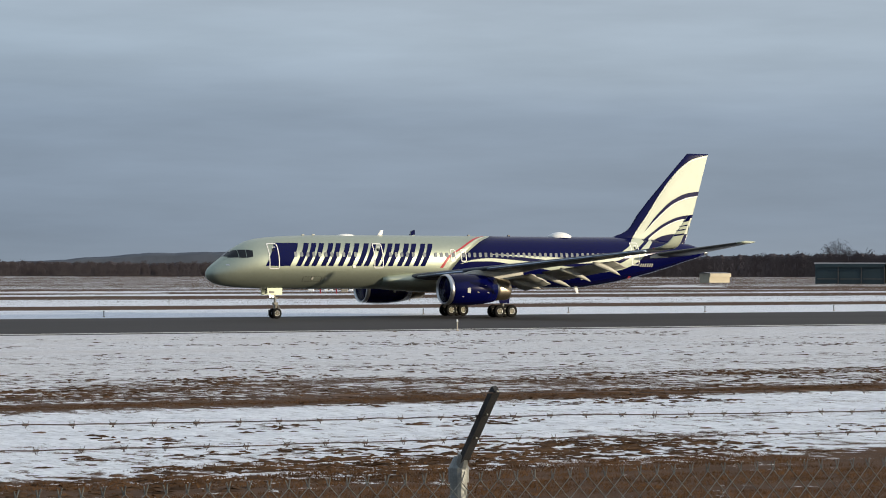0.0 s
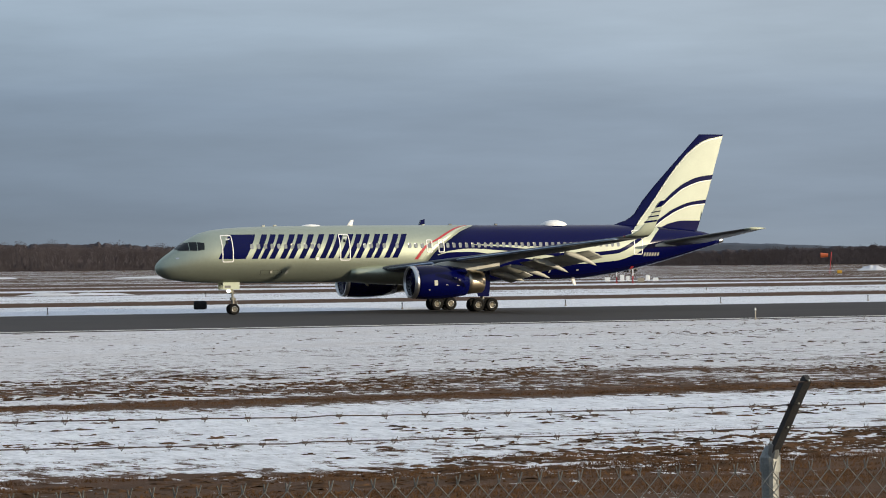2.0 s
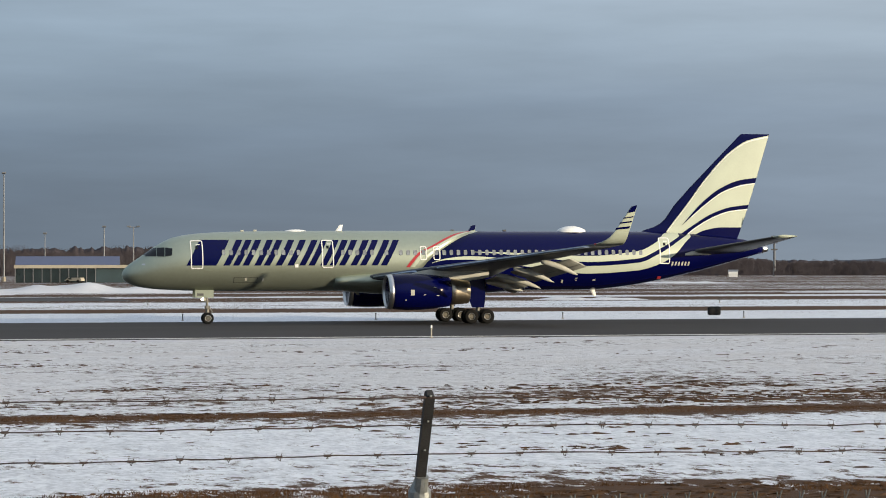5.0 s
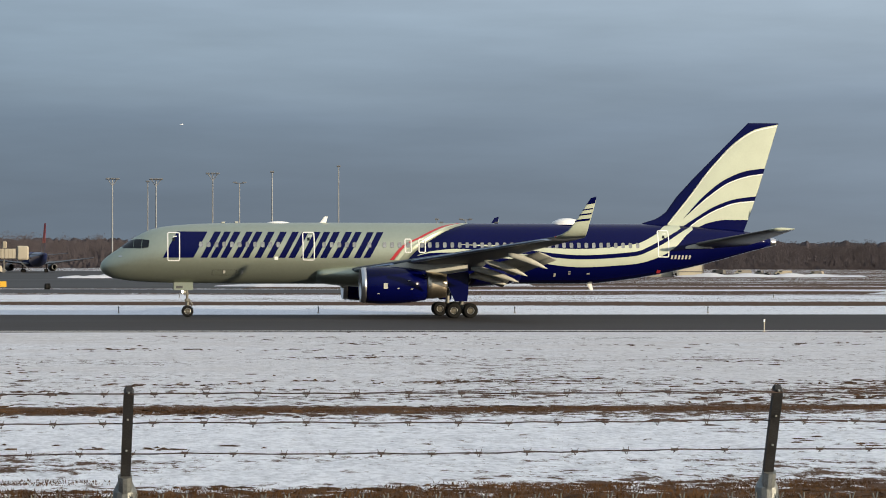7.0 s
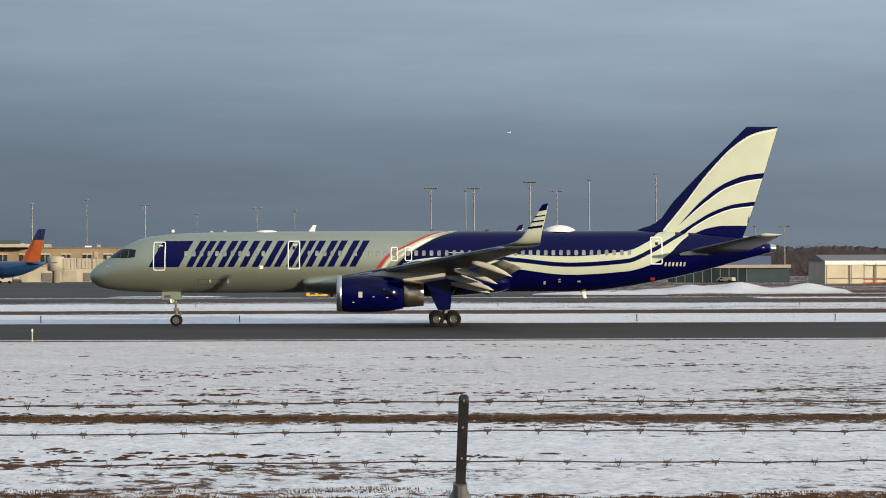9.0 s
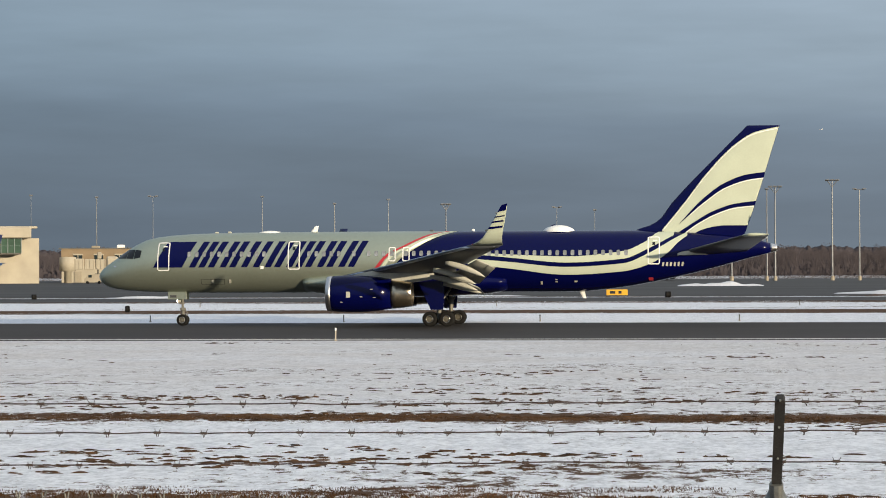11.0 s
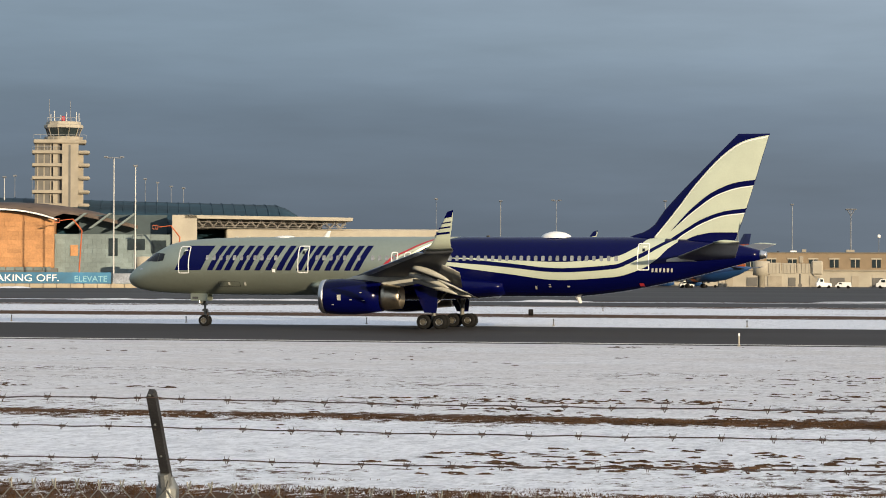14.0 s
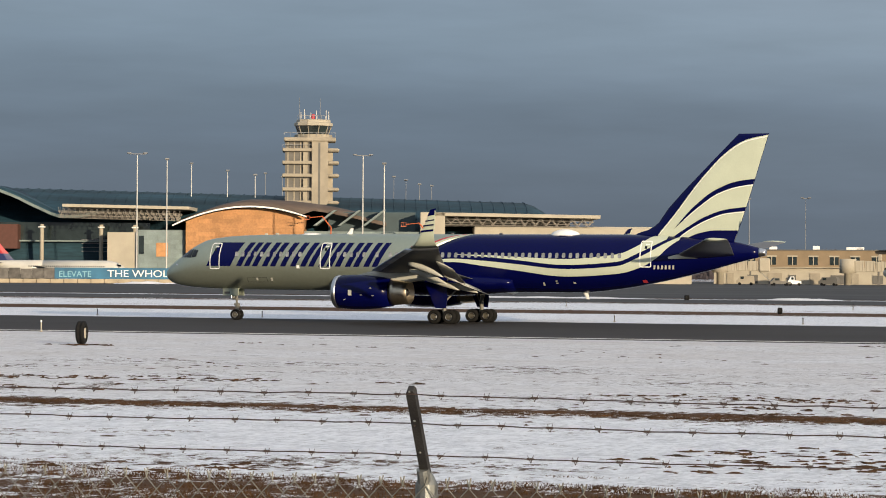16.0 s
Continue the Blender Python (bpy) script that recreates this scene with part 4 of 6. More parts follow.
def truss(parent, x0, x1, y, z_top0, z_top1, depth, bays):
    """A roof edge carried by a light steel truss."""
    out = []
    for i in range(bays):
        a, b = x0 + (x1 - x0) * i / bays, x0 + (x1 - x0) * (i + 1) / bays
        m = (a + b) / 2
        for p, q in (((a, 0), (m, -depth)), ((m, -depth), (b, 0)), ((a, -depth * 0.35), (m, -depth * 0.75)), ((m, -depth * 0.75), (b, -depth * 0.35))):
            zt = lambda x: z_top0 + (z_top1 - z_top0) * (x - x0) / (x1 - x0)
            for yy in (y, y + 4, y + 9):
                out.append(rod((p[0], yy, zt(p[0]) + p[1]), (q[0], yy, zt(q[0]) + q[1]), 0.07, 5))
    for drop in (0.35, 0.75, 1.0):
        out.append(rod((x0, y, z_top0 - depth * drop), (x1, y, z_top1 - depth * drop), 0.06, 5))
    part("truss", merge(*out), TRUSS, parent, "grey tubular roof truss")


def terminal():
    d = 760
    base = 20.5
    t = thing("terminal_building", facing(base, d), "airport terminal with teal vaulted roof, trussed canopies and boarded front", "terminal building")
    X = lambda az: wide(base - az, d)
    Z = lambda el: EYE + math.tan(radians(el)) * d
    # teal vault behind everything
    rings = []
    for az in (32, 30, 28, 26, 24, 22, 20, 18.6, 18.2, 17.9, 17.7, 17.5, 17.35):
        top = Z(1.36 + 0.022 * (az - 17.9)) if az > 17.9 else Z(1.36 - 0.3 * ((17.9 - az) / 0.55) ** 1.5)
        top = EYE + (top - EYE) * 1.08
        rings.append([(X(az) * 1.08, 60 + 55 * math.cos(a), 5 + (top - 5) * math.sin(a) ** 0.8) for a in [math.pi * j / 16 for j in range(17)]])
    vault = part("vaulted_roof", loft(rings, close=False), TEAL, t, "teal standing-seam vaulted roof", smooth=True)
    ribs = []
    for az in np.arange(17.9, 31.5, 0.22):
        top = Z(1.36 + 0.022 * (az - 17.9))
        top = EYE + (top - EYE) * 1.08
        pts = [(X(az) * 1.08, 60 + 55.2 * math.cos(a), 5 + (top + 0.12 - 5) * math.sin(a) ** 0.8) for a in [math.pi * j / 10 for j in range(5, 9)]]
        ribs += [rod(p, q, 0.14, 4) for p, q in zip(pts, pts[1:])]
    part("roof_seams", merge(*ribs), TEAL, vault)
    # right-hand concourse: canopy, fascia, glazing
    can = part("canopy", loft([[(x, y, z) for y, z in ((-9, zt - 0.9), (-9, zt), (30, zt + 0.3), (30, zt - 0.9))] for x, zt in ((X(19.75), Z(1.14)), (X(16.33), Z(1.1)))]), PALE, t, "pale projecting canopy")
    truss(can, X(19.7), X(16.45), -7, Z(1.14) - 0.9, Z(1.1) - 0.9, 2.3, 15)
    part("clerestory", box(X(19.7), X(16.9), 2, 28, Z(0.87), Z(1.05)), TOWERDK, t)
    part("fascia", box(X(18.9), X(14.6), -6, 26, Z(0.63), Z(0.86), 0.3), PALE, t, "pale rounded fascia")
    part("upper_roof", box(X(17.6), X(14.4), 4, 30, Z(0.84), Z(0.88)), PALE, t)
    part("concourse_wall", box(X(19.9), X(14.4), 0, 26, 0, Z(0.63)), PALE, t)
    n = 30
    xs = np.linspace(X(18.85), X(14.8), n + 1)
    for i in range(n):
        part("pane", box(xs[i] + 0.12, xs[i + 1] - 0.12, -5.2, -5.0, Z(0.33), Z(0.62)), GREENGLASS, t)
    part("glazing_frame", merge(*[box(x - 0.1, x + 0.1, -5.35, -4.9, Z(0.32), Z(0.63)) for x in xs], box(xs[0], xs[-1], -5.3, -4.95, Z(0.47), Z(0.475))), SHEET, t)
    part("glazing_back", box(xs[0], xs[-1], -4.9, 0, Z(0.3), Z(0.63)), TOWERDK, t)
    part("stair_core", box(X(20.0), X(19.5), -9, 12, 0, Z(1.14)), PALE, t, "pale concrete stair core")
    part("core_window", box(X(19.85), X(19.65), -9.15, -8.95, Z(0.3), Z(0.5)), DARKGLASS, t)
    # no opening here: the block's dark colour gives the bay its shade
    part("dark_bay", box(X(19.5), X(18.92), -3, 0, Z(0.1), Z(0.62)), TOWERDK, t, "solid block painted dark as an open bay's shade")
    part("floor_edge", box(X(19.5), X(18.92), -3.3, -2.9, Z(0.33), Z(0.36)), PALE, t)
    part("dark_bay", box(X(21.9), X(20.1), 2, 20, Z(0.75), Z(1.15)), TEALWALL, t, "dark grey rear wall")
    # grey sheathed block under construction
    blk = part("sheathed_wall", box(X(22.37), X(20.02), -8, 12, 0, Z(0.74)), SHEET, t, "grey-green sheathed wall under construction")
    for a0, a1, e0, e1 in ((21.28, 21.1, 0.3, 0.66), (20.9, 20.55, 0.42, 0.65), (20.42, 20.12, 0.36, 0.62)):
        part("opening", box(X(a0), X(a1), -8.3, -7.9, Z(e0), Z(e1)), DARKGLASS, blk, "dark window opening")
    part("board", box(X(22.05), X(21.9), -8.35, -7.9, Z(0.3), Z(0.52)), PLY, blk, "orange boarded hatch")
    # boarded orange front under a curved brown roof
    x0, x1 = X(24.75), X(22.37)
    arch = lambda x: Z(1.02) + (Z(1.22) - Z(1.02)) * (1 - ((x - (x0 + x1 * 1.25) / 2.25) / ((x1 * 1.25 - x0) / 1.7)) ** 2)
    nx = 12
    xs = np.linspace(x0, x1, nx + 1)
    wall = part("boarded_wall", loft([[(x, y, z) for y, z in ((-14, Z(0.06)), (-14, arch(x) - 0.4), (12, arch(x) - 0.4), (12, Z(0.06)))] for x in xs]), PLY, t, "orange boarded front wall")
    rnd = random.Random(5)
    z = Z(0.08)
    row = 0
    while z < Z(1.0):
        x = x0 + 0.1 + (row % 2) * 0.7
        while x < x1 - 0.5:
            w = rnd.uniform(2.4, 6.5)
            xe = min(x + w, x1 - 0.1)
            if z + 1.15 < arch((x + xe) / 2) - 0.6:
                part("board", box(x, xe - 0.06, -14.12 - rnd.uniform(0, 0.05), -13.95, z, z + 1.12), PLY, wall)
            x = xe
        z += 1.18
        row += 1
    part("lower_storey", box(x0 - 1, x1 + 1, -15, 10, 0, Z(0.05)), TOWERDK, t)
    part("parapet", merge(*[box(x, x + 2.1, -15.2, -14.9, Z(0.0), Z(0.07)) for x in np.arange(x0, x1 - 2, 2.4)]), SHEET, t, "pale parapet panels")
    roof_prof = spline([(X(25.0), Z(0.98)), (X(24.6), Z(1.13)), (X(24.0), Z(1.33)), (X(23.5), Z(1.41)), (X(22.8), Z(1.39)), (X(22.0), Z(1.3)), (X(21.2), Z(1.14)), (X(20.7), Z(1.02))])
    rx = np.linspace(X(25.0), X(20.7), 24)
    front = lambda x: -17 if x < X(22.3) else -4
    part("curved_roof", loft([[(x, y, z) for y, z in ((front(x), min(roof_prof(x), arch(x) + 0.2 if x < X(22.3) else roof_prof(x) - 2.2)), (8, roof_prof(x)), (40, roof_prof(x)), (40, roof_prof(x) - 1))] for x in rx]), BROWNROOF, t, "brown curved roof", smooth=True)
    part("roof_trim", loft([[(x, y, z) for y, z in ((-17.2, arch(x) - 0.2), (-17.2, arch(x) + 0.22), (-16.8, arch(x) + 0.22), (-16.8, arch(x) - 0.2))] for x in np.linspace(X(25.0), X(22.3), 14)]), WHITE, t, "white curved roof trim")
    for a in (22.2, 21.7, 21.2):
        part("roof_fin", loft([[(X(a) + dx + k * 5.5, -5, Z(0.86) + k * 4.2) for dx in (0, 0.9)] + [(X(a) + dx + k * 5.5, 10, Z(0.86) + k * 4.2) for dx in (0.9, 0)] for k in (0, 1)]), SHEET, t, "pale sloping roof fin")
    # grey block to the other side, and the glazed hall beyond it
    lb = part("sheathed_wall", box(X(25.72), X(24.78), -12, 10, 0, Z(0.74)), SHEET, t, "grey-green sheathed wall under construction")
    part("board", box(X(25.35), X(25.12), -12.3, -11.9, Z(0.2), Z(0.48)), PLY, lb, "orange boarded hatch")
    for wall_, wx0, wx1, wy in ((blk, X(22.33), X(20.08), -8), (lb, X(25.68), X(24.82), -12)):
        for row in range(10):
            x = wx0 + (row % 2) * 1.1
            while x < wx1 - 1:
                part("panel", box(x, min(wx1, x + 2.3), wy - 0.1, wy - 0.03, 1.2 + row * 1.25, 2.37 + row * 1.25), SHEET, wall_)
                x += 2.4
    part("opening", box(X(25.7), X(25.6), -12.2, -11.9, Z(0.25), Z(0.62)), DARKGLASS, lb)
    hall = part("glazed_hall", box(X(31), X(25.6), 6, 30, 0, Z(0.9)), DARKGLASS, t, "dark glazed hall")
    part("hall_floor_edge", box(X(31), X(25.7), 4, 6.1, Z(0.5), Z(0.53)), SHEET, hall)
    for a in (27.74, 26.54, 25.85):
        part("column", rod((X(a), -2, 0), (X(a), -2, Z(0.85)), 0.55, 10), PALE, hall, "pale round column")
        part("column_head", box(X(a) - 0.9, X(a) + 0.9, -2.9, -1.1, Z(0.78), Z(0.81), 0.1), WHITE, hall)
    part("rail", merge(*[box(X(27.0), X(26.3), 5.4, 5.6, Z(e), Z(e) + 0.15) for e in (0.3, 0.38, 0.46, 0.54)]), LAMPSTEEL, hall)
    part("annex", box(X(26.35), X(25.72), -10, 6, 0, Z(0.69)), PALE, t, "pale annex")
    part("brick_bay", box(X(30), X(28.25), 0, 6, Z(0.35), Z(0.85)), mat("brick_red_panel", (0.09, 0.036, 0.027), 0.8), t)
    can2 = part("canopy", loft([[(x, y, z) for y, z in ((-11, zt - 0.8), (-11, zt), (28, zt + 0.3), (28, zt - 0.8))] for x, zt in ((X(27.25), Z(1.26)), (X(24.7), Z(1.22)))]), PALE, t, "pale projecting canopy")
    truss(can2, X(27.35), X(24.9), -9, Z(1.2), Z(1.15), 2.9, 22)
    # wave of the hall's front roof
    wave = spline([(X(30), Z(1.72)), (X(28.9), Z(1.62)), (X(28.3), Z(1.42)), (X(27.8), Z(1.18)), (X(27.3), Z(1.0)), (X(26.9), Z(1.02)), (X(26.4), Z(1.18))])
    part("wave_roof", loft([[(x, y, z) for y, z in ((-4, wave(x)), (-4, wave(x) + 0.7), (40, wave(x) + 1.2), (40, wave(x)))] for x in np.linspace(X(30), X(26.4), 20)]), TEAL, t, "teal wave-shaped roof", smooth=True)
    part("wave_trim", loft([[(x, y, z) for y, z in ((-4.3, wave(x) - 0.3), (-4.3, wave(x) + 0.5), (-4.05, wave(x) + 0.5), (-4.05, wave(x) - 0.3))] for x in np.linspace(X(30), X(26.4), 20)]), SHEET, t)


terminal()


DULLPRINT = mat("dull_printed_banner", (0.09, 0.085, 0.08), 0.8, 0, 0.35, 0.25, fine=4, each=0.35)
PALEMESH = mat("pale_printed_mesh", (0.36, 0.35, 0.32), 0.85, 0, 0.12, 0.3, fine=4)


def banner():
    d = 640
    b = thing("construction_hoarding", facing(24.4, d), "blue printed banner hoarding on a concrete barrier", "hoarding")
    X = lambda az: wide(24.4 - az, d)
    part("panel", box(X(27.5), X(21.24), -0.1, 0.1, 1.05, 3.6, 0.03), BANNER, b, "blue printed banner")
    for k in range(9):
        part("panel", box(X(29.6) + k * 2.65, X(29.6) + k * 2.65 + 2.6, -0.1, 0.1, 1.05, 3.3 + 0.1 * (k % 3), 0.03), DULLPRINT, b, "dull grey printed banner")
    part("panel", box(X(21.2), X(20.5), -0.1, 0.1, 1.1, 3.4, 0.03), mat("grey_printed_banner", (0.3, 0.33, 0.38), 0.7, 0, 0.4, 0.2), b, "grey printed banner")
    x = X(29.5)
    while x < X(18.0):
        part("barrier_block", box(x, x + 3.0, -0.6, 0.6, 0.0, 1.0, 0.12), BARRIER, b, "tan concrete barrier block")
        x += 3.08
    for k in range(13):
        x = X(20.4) + k * 2.75
        p = part("mesh_panel", box(x, x + 2.6, -0.1, 0.1, 1.0, 2.9, 0.03), PALEMESH if k % 3 else DULLPRINT, b, "pale printed fence panel" if k % 3 else "")
        part("printed_mark", box(x + 0.5, x + 1.0 + 0.3 * (k % 2), -0.13, -0.09, 1.2, 2.6), BANNER if k % 3 else PALEMESH, p)

    def words(txt, a0, a1, material, z=1.55, high=1.55):
        cu = bpy.data.curves.new("words", "FONT")
        cu.body, cu.size, cu.extrude = txt, 1.0, 0.02
        tmp = bpy.data.objects.new("words", cu)
        scene.collection.objects.link(tmp)
        bpy.context.view_layer.update()
        me = bpy.data.meshes.new_from_object(tmp.evaluated_get(bpy.context.evaluated_depsgraph_get()))
        bpy.data.objects.remove(tmp)
        bpy.data.curves.remove(cu)
        vs = [v.co for v in me.vertices]
        w0, w1, h1 = min(v.x for v in vs), max(v.x for v in vs), max(v.y for v in vs)
        for v in me.vertices:
            x, y, q = v.co
            v.co = (X(a0) + (x - w0) / (w1 - w0) * (X(a1) - X(a0)), -0.13 - q, z + y / h1 * high)
        # one piece for each letter
        bm = bmesh.new()
        bm.from_mesh(me)
        bpy.data.meshes.remove(me)
        todo = set(bm.verts)
        while todo:
            edge, piece = [todo.pop()], []
            while edge:
                v = edge.pop()
                piece.append(v)
                for e in v.link_edges:
                    o = e.other_vert(v)
                    if o in todo:
                        todo.remove(o)
                        edge.append(o)
            at = {v: i for i, v in enumerate(piece)}
            part("letter", ([tuple(v.co) for v in piece], [[at[v] for v in f.verts] for f in {f for v in piece for f in v.link_faces}]), material, b)
        bm.free()

    words("THE WHOLE AIRPORT IS TAKING OFF.", 26.42, 22.3, WHITE)
    pale = mat("pale_blue_print", (0.2, 0.42, 0.5), 0.6)
    words("ELEVATE", 27.4, 26.75, pale, 1.5, 1.3)
    words("ELEVATE", 21.98, 21.32, pale, 1.5, 1.3)


banner()


def lamp_mast(az, el, dist=760, arms=2, r=0.28, wideness=2.6, steel=None):
    h = height(el, dist)
    m = thing("apron_light_mast", facing(az, dist), "tall grey steel apron light mast", "light mast", "apron light masts")
    part("pole", rod((0, 0, 0), (0, 0, h - 0.6), r * 0.85, 8, r * 0.5), steel or LAMPSTEEL, m)
    part("base", rod((0, 0, 0), (0, 0, 1.2), r * 1.8, 8), CONC, m)
    if arms == 3:
        part("headframe", merge(rod((0, 0, h - 2.2), (-wideness / 2, 0, h - 0.4), 0.12, 5), rod((0, 0, h - 2.2), (wideness / 2, 0, h - 0.4), 0.12, 5), rod((-wideness / 2 - 0.6, 0, h - 0.35), (wideness / 2 + 0.6, 0, h - 0.35), 0.14, 5)), LAMPSTEEL, m)
    elif arms == 1:
        part("headframe", rod((-0.5, 0, h - 0.4), (0.5, 0, h - 0.4), 0.12, 5), LAMPSTEEL, m)
    else:
        part("headframe", rod((-wideness / 2, 0, h - 0.4), (wideness / 2, 0, h - 0.4), 0.13, 5), LAMPSTEEL, m)
    for k in range(arms):
        x = (k - (arms - 1) / 2) * wideness / max(1, arms - 1 or 1)
        part("lamp_head", box(x - 0.55, x + 0.55, -0.5, 0.4, h - 0.35, h, 0.08), LAMPSTEEL, m)


for a, e, n_, r_ in ((0.17, 1.653, 3, 0.3), (-0.55, 1.6, 1, 0.25), (-0.72, 1.647, 3, 0.3), (-1.88, 1.77, 3, 0.3), (-2.43, 1.585, 2, 0.28), (-3.10, 1.81, 1, 0.28), (-4.47, 1.93, 1, 0.3), (-6.5, 0.84, 1, 0.25), (-7.1, 0.84, 2, 0.25), (-5.3, 0.7, 1, 0.2)):
    lamp_mast(a, e, 760, n_, r_)
for a, e, n_, r_ in ((8.35, 1.34, 1, 0.28), (7.24, 1.42, 1, 0.18), (6.05, 1.32, 3, 0.26), (4.99, 1.13, 1, 0.1), (3.76, 1.25, 2, 0.16), (2.98, 1.19, 1, 0.13), (13.23, 1.48, 1, 0.22), (12.08, 1.5, 2, 0.14), (9.84, 1.49, 1, 0.2), (14.56, 1.52, 1, 0.12)):
    lamp_mast(a, e, 850, n_, r_, 2.2)
for a, e, n_, r_ in ((25.83, 2.338, 2, 0.26), (25.22, 2.229, 1, 0.24), (24.72, 2.141, 1, 0.24), (23.98, 2.0, 1, 0.24), (23.41, 1.92, 1, 0.22), (21.19, 2.347, 2, 0.27), (20.75, 2.175, 1, 0.27)):
    lamp_mast(a, e, 800 if 23 < a < 25 else 700, n_, r_, 4.0, POLE)
for a, e in ((20.55, 1.9), (20.3, 1.83), (20.02, 1.75), (19.77, 1.72), (23.2, 1.95), (22.85, 1.88)):
    lamp_mast(a, e, 860, 1, 0.16, 1.6)


def concourse():
    d = 800
    base = 8.0
    c = thing("concourse_building", facing(base, d), "long tan two-storey concourse with square windows", "concourse building")
    X = lambda az: wide(base - az, d)
    w = part("upper_wall", box(X(13.95), X(2.85), 0, 26, 4.9, 9.7), TAN, c, "tan masonry upper storey")
    part("lower_wall", box(X(13.95), X(2.85), 0.6, 26, 0, 4.9), PALE, c, "pale lower storey")
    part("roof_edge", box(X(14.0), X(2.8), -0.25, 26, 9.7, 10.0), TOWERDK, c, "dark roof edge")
    part("cornice", box(X(13.95), X(2.85), -0.2, 0.1, 4.7, 5.0), CONC, c)
    x = X(13.7)
    k = 0
    while x < X(3.0):
        win = part("window", box(x, x + 2.5, -0.12, 0.2, 5.6, 7.9), DARKGLASS, w, "square dark window")
        part("window_frame", merge(box(x - 0.2, x + 2.7, -0.22, -0.1, 7.9, 8.3), box(x + 1.15, x + 1.35, -0.2, -0.1, 5.6, 7.9)), PALE, win)
        part("service_door", box(x + 0.2, x + 2.2 + (k % 3), 0.4, 0.7, 0.2, 3.2 - 0.5 * (k % 2)), TOWERDK if k % 2 else CONC, c)
        x += 5.95
        k += 1
    rnd = random.Random(3)
    for j in range(16):
        x = X(13.5) + (X(3.2) - X(13.5)) * rnd.random()
        part("roof_unit", box(x, x + rnd.uniform(0.8, 2.6), 4, 6, 10, 10.4 + rnd.random() * 0.8, 0.1), WHITE if j % 2 else CONC, c)
    part("canopy_slab", box(X(10.3), X(8.3), -6, 4, 10.0, 10.9), PALE, c, "pale roof slab")
    part("canopy_top", box(X(10.4), X(8.6), -4, 4, 10.9, 12.0), TEALWALL, c)
    part("roof_mast", rod((X(5.47), 5, 10), (X(5.47), 5, 14.6), 0.09, 6), LAMPSTEEL, c)
    part("mast_head", box(X(5.47) - 0.5, X(5.47) + 0.5, 4.6, 5.4, 14.2, 15.1, 0.2), WHITE, c)


concourse()


def jet_bridge(az, dist, length, z=5.2, turn=0.0):
    b = thing("jet_bridge", facing(az, dist, turn), "pale corrugated passenger boarding bridge", "boarding bridge", "boarding bridges")
    seg = length / 3
    for k in range(3):
        part("tunnel", box(k * seg, (k + 1) * seg - 0.15, -1.5 + 0.12 * k, 1.5 - 0.12 * k, z - 1.5 + 0.1 * k, z + 1.6 - 0.1 * k, 0.1), PALE, b, "pale corrugated tunnel")
        part("ribs", merge(*[box(k * seg + q, k * seg + q + 0.12, -1.62 + 0.12 * k, -1.45 + 0.12 * k, z - 1.3, z + 1.4) for q in np.arange(0.4, seg - 0.4, 1.0)]), CONC, b)
    part("cab", box(length, length + 3.2, -2, 2, z - 1.7, z + 2.2, 0.4), PALE, b, "rounded docking cab")
    part("rotunda", lathe([(0, 0.1), (0, 1.0), (z - 2, 1.0), (z - 1.8, 2.3), (z + 2, 2.3), (z + 2.1, 0.1)], "z", 16, (-1.6, 0, 0)), PALE, b, "pale rotunda", smooth=True)
    part("leg", merge(rod((length * 0.75, -1, 0.8), (length * 0.75, -1, z - 1.4), 0.25, 6), rod((length * 0.75, 1, 0.8), (length * 0.75, 1, z - 1.4), 0.25, 6), rod((length * 0.75, -1.6, 0.6), (length * 0.75, 1.6, 0.6), 0.55, 10)), TOWERDK, b)
    part("stair", merge(*[box(length + 0.2 + 0.35 * q, length + 0.55 + 0.35 * q, 1.9, 2.8, z - 1.6 - 0.3 * q - 0.15, z - 1.5 - 0.3 * q) for q in range(11)]), LAMPSTEEL, b)
    part("head_gear", box(length * 0.72, length * 0.72 + 1.2, -1.0, 1.0, z + 1.5, z + 3.4, 0.2), CONC, b)


jet_bridge(3.15, 770, 14)
jet_bridge(20.45, 735, 32, 5.7)
jet_bridge(13.7, 775, 9)
jet_bridge(11.1, 770, 9)
jet_bridge(7.75, 768, 12)


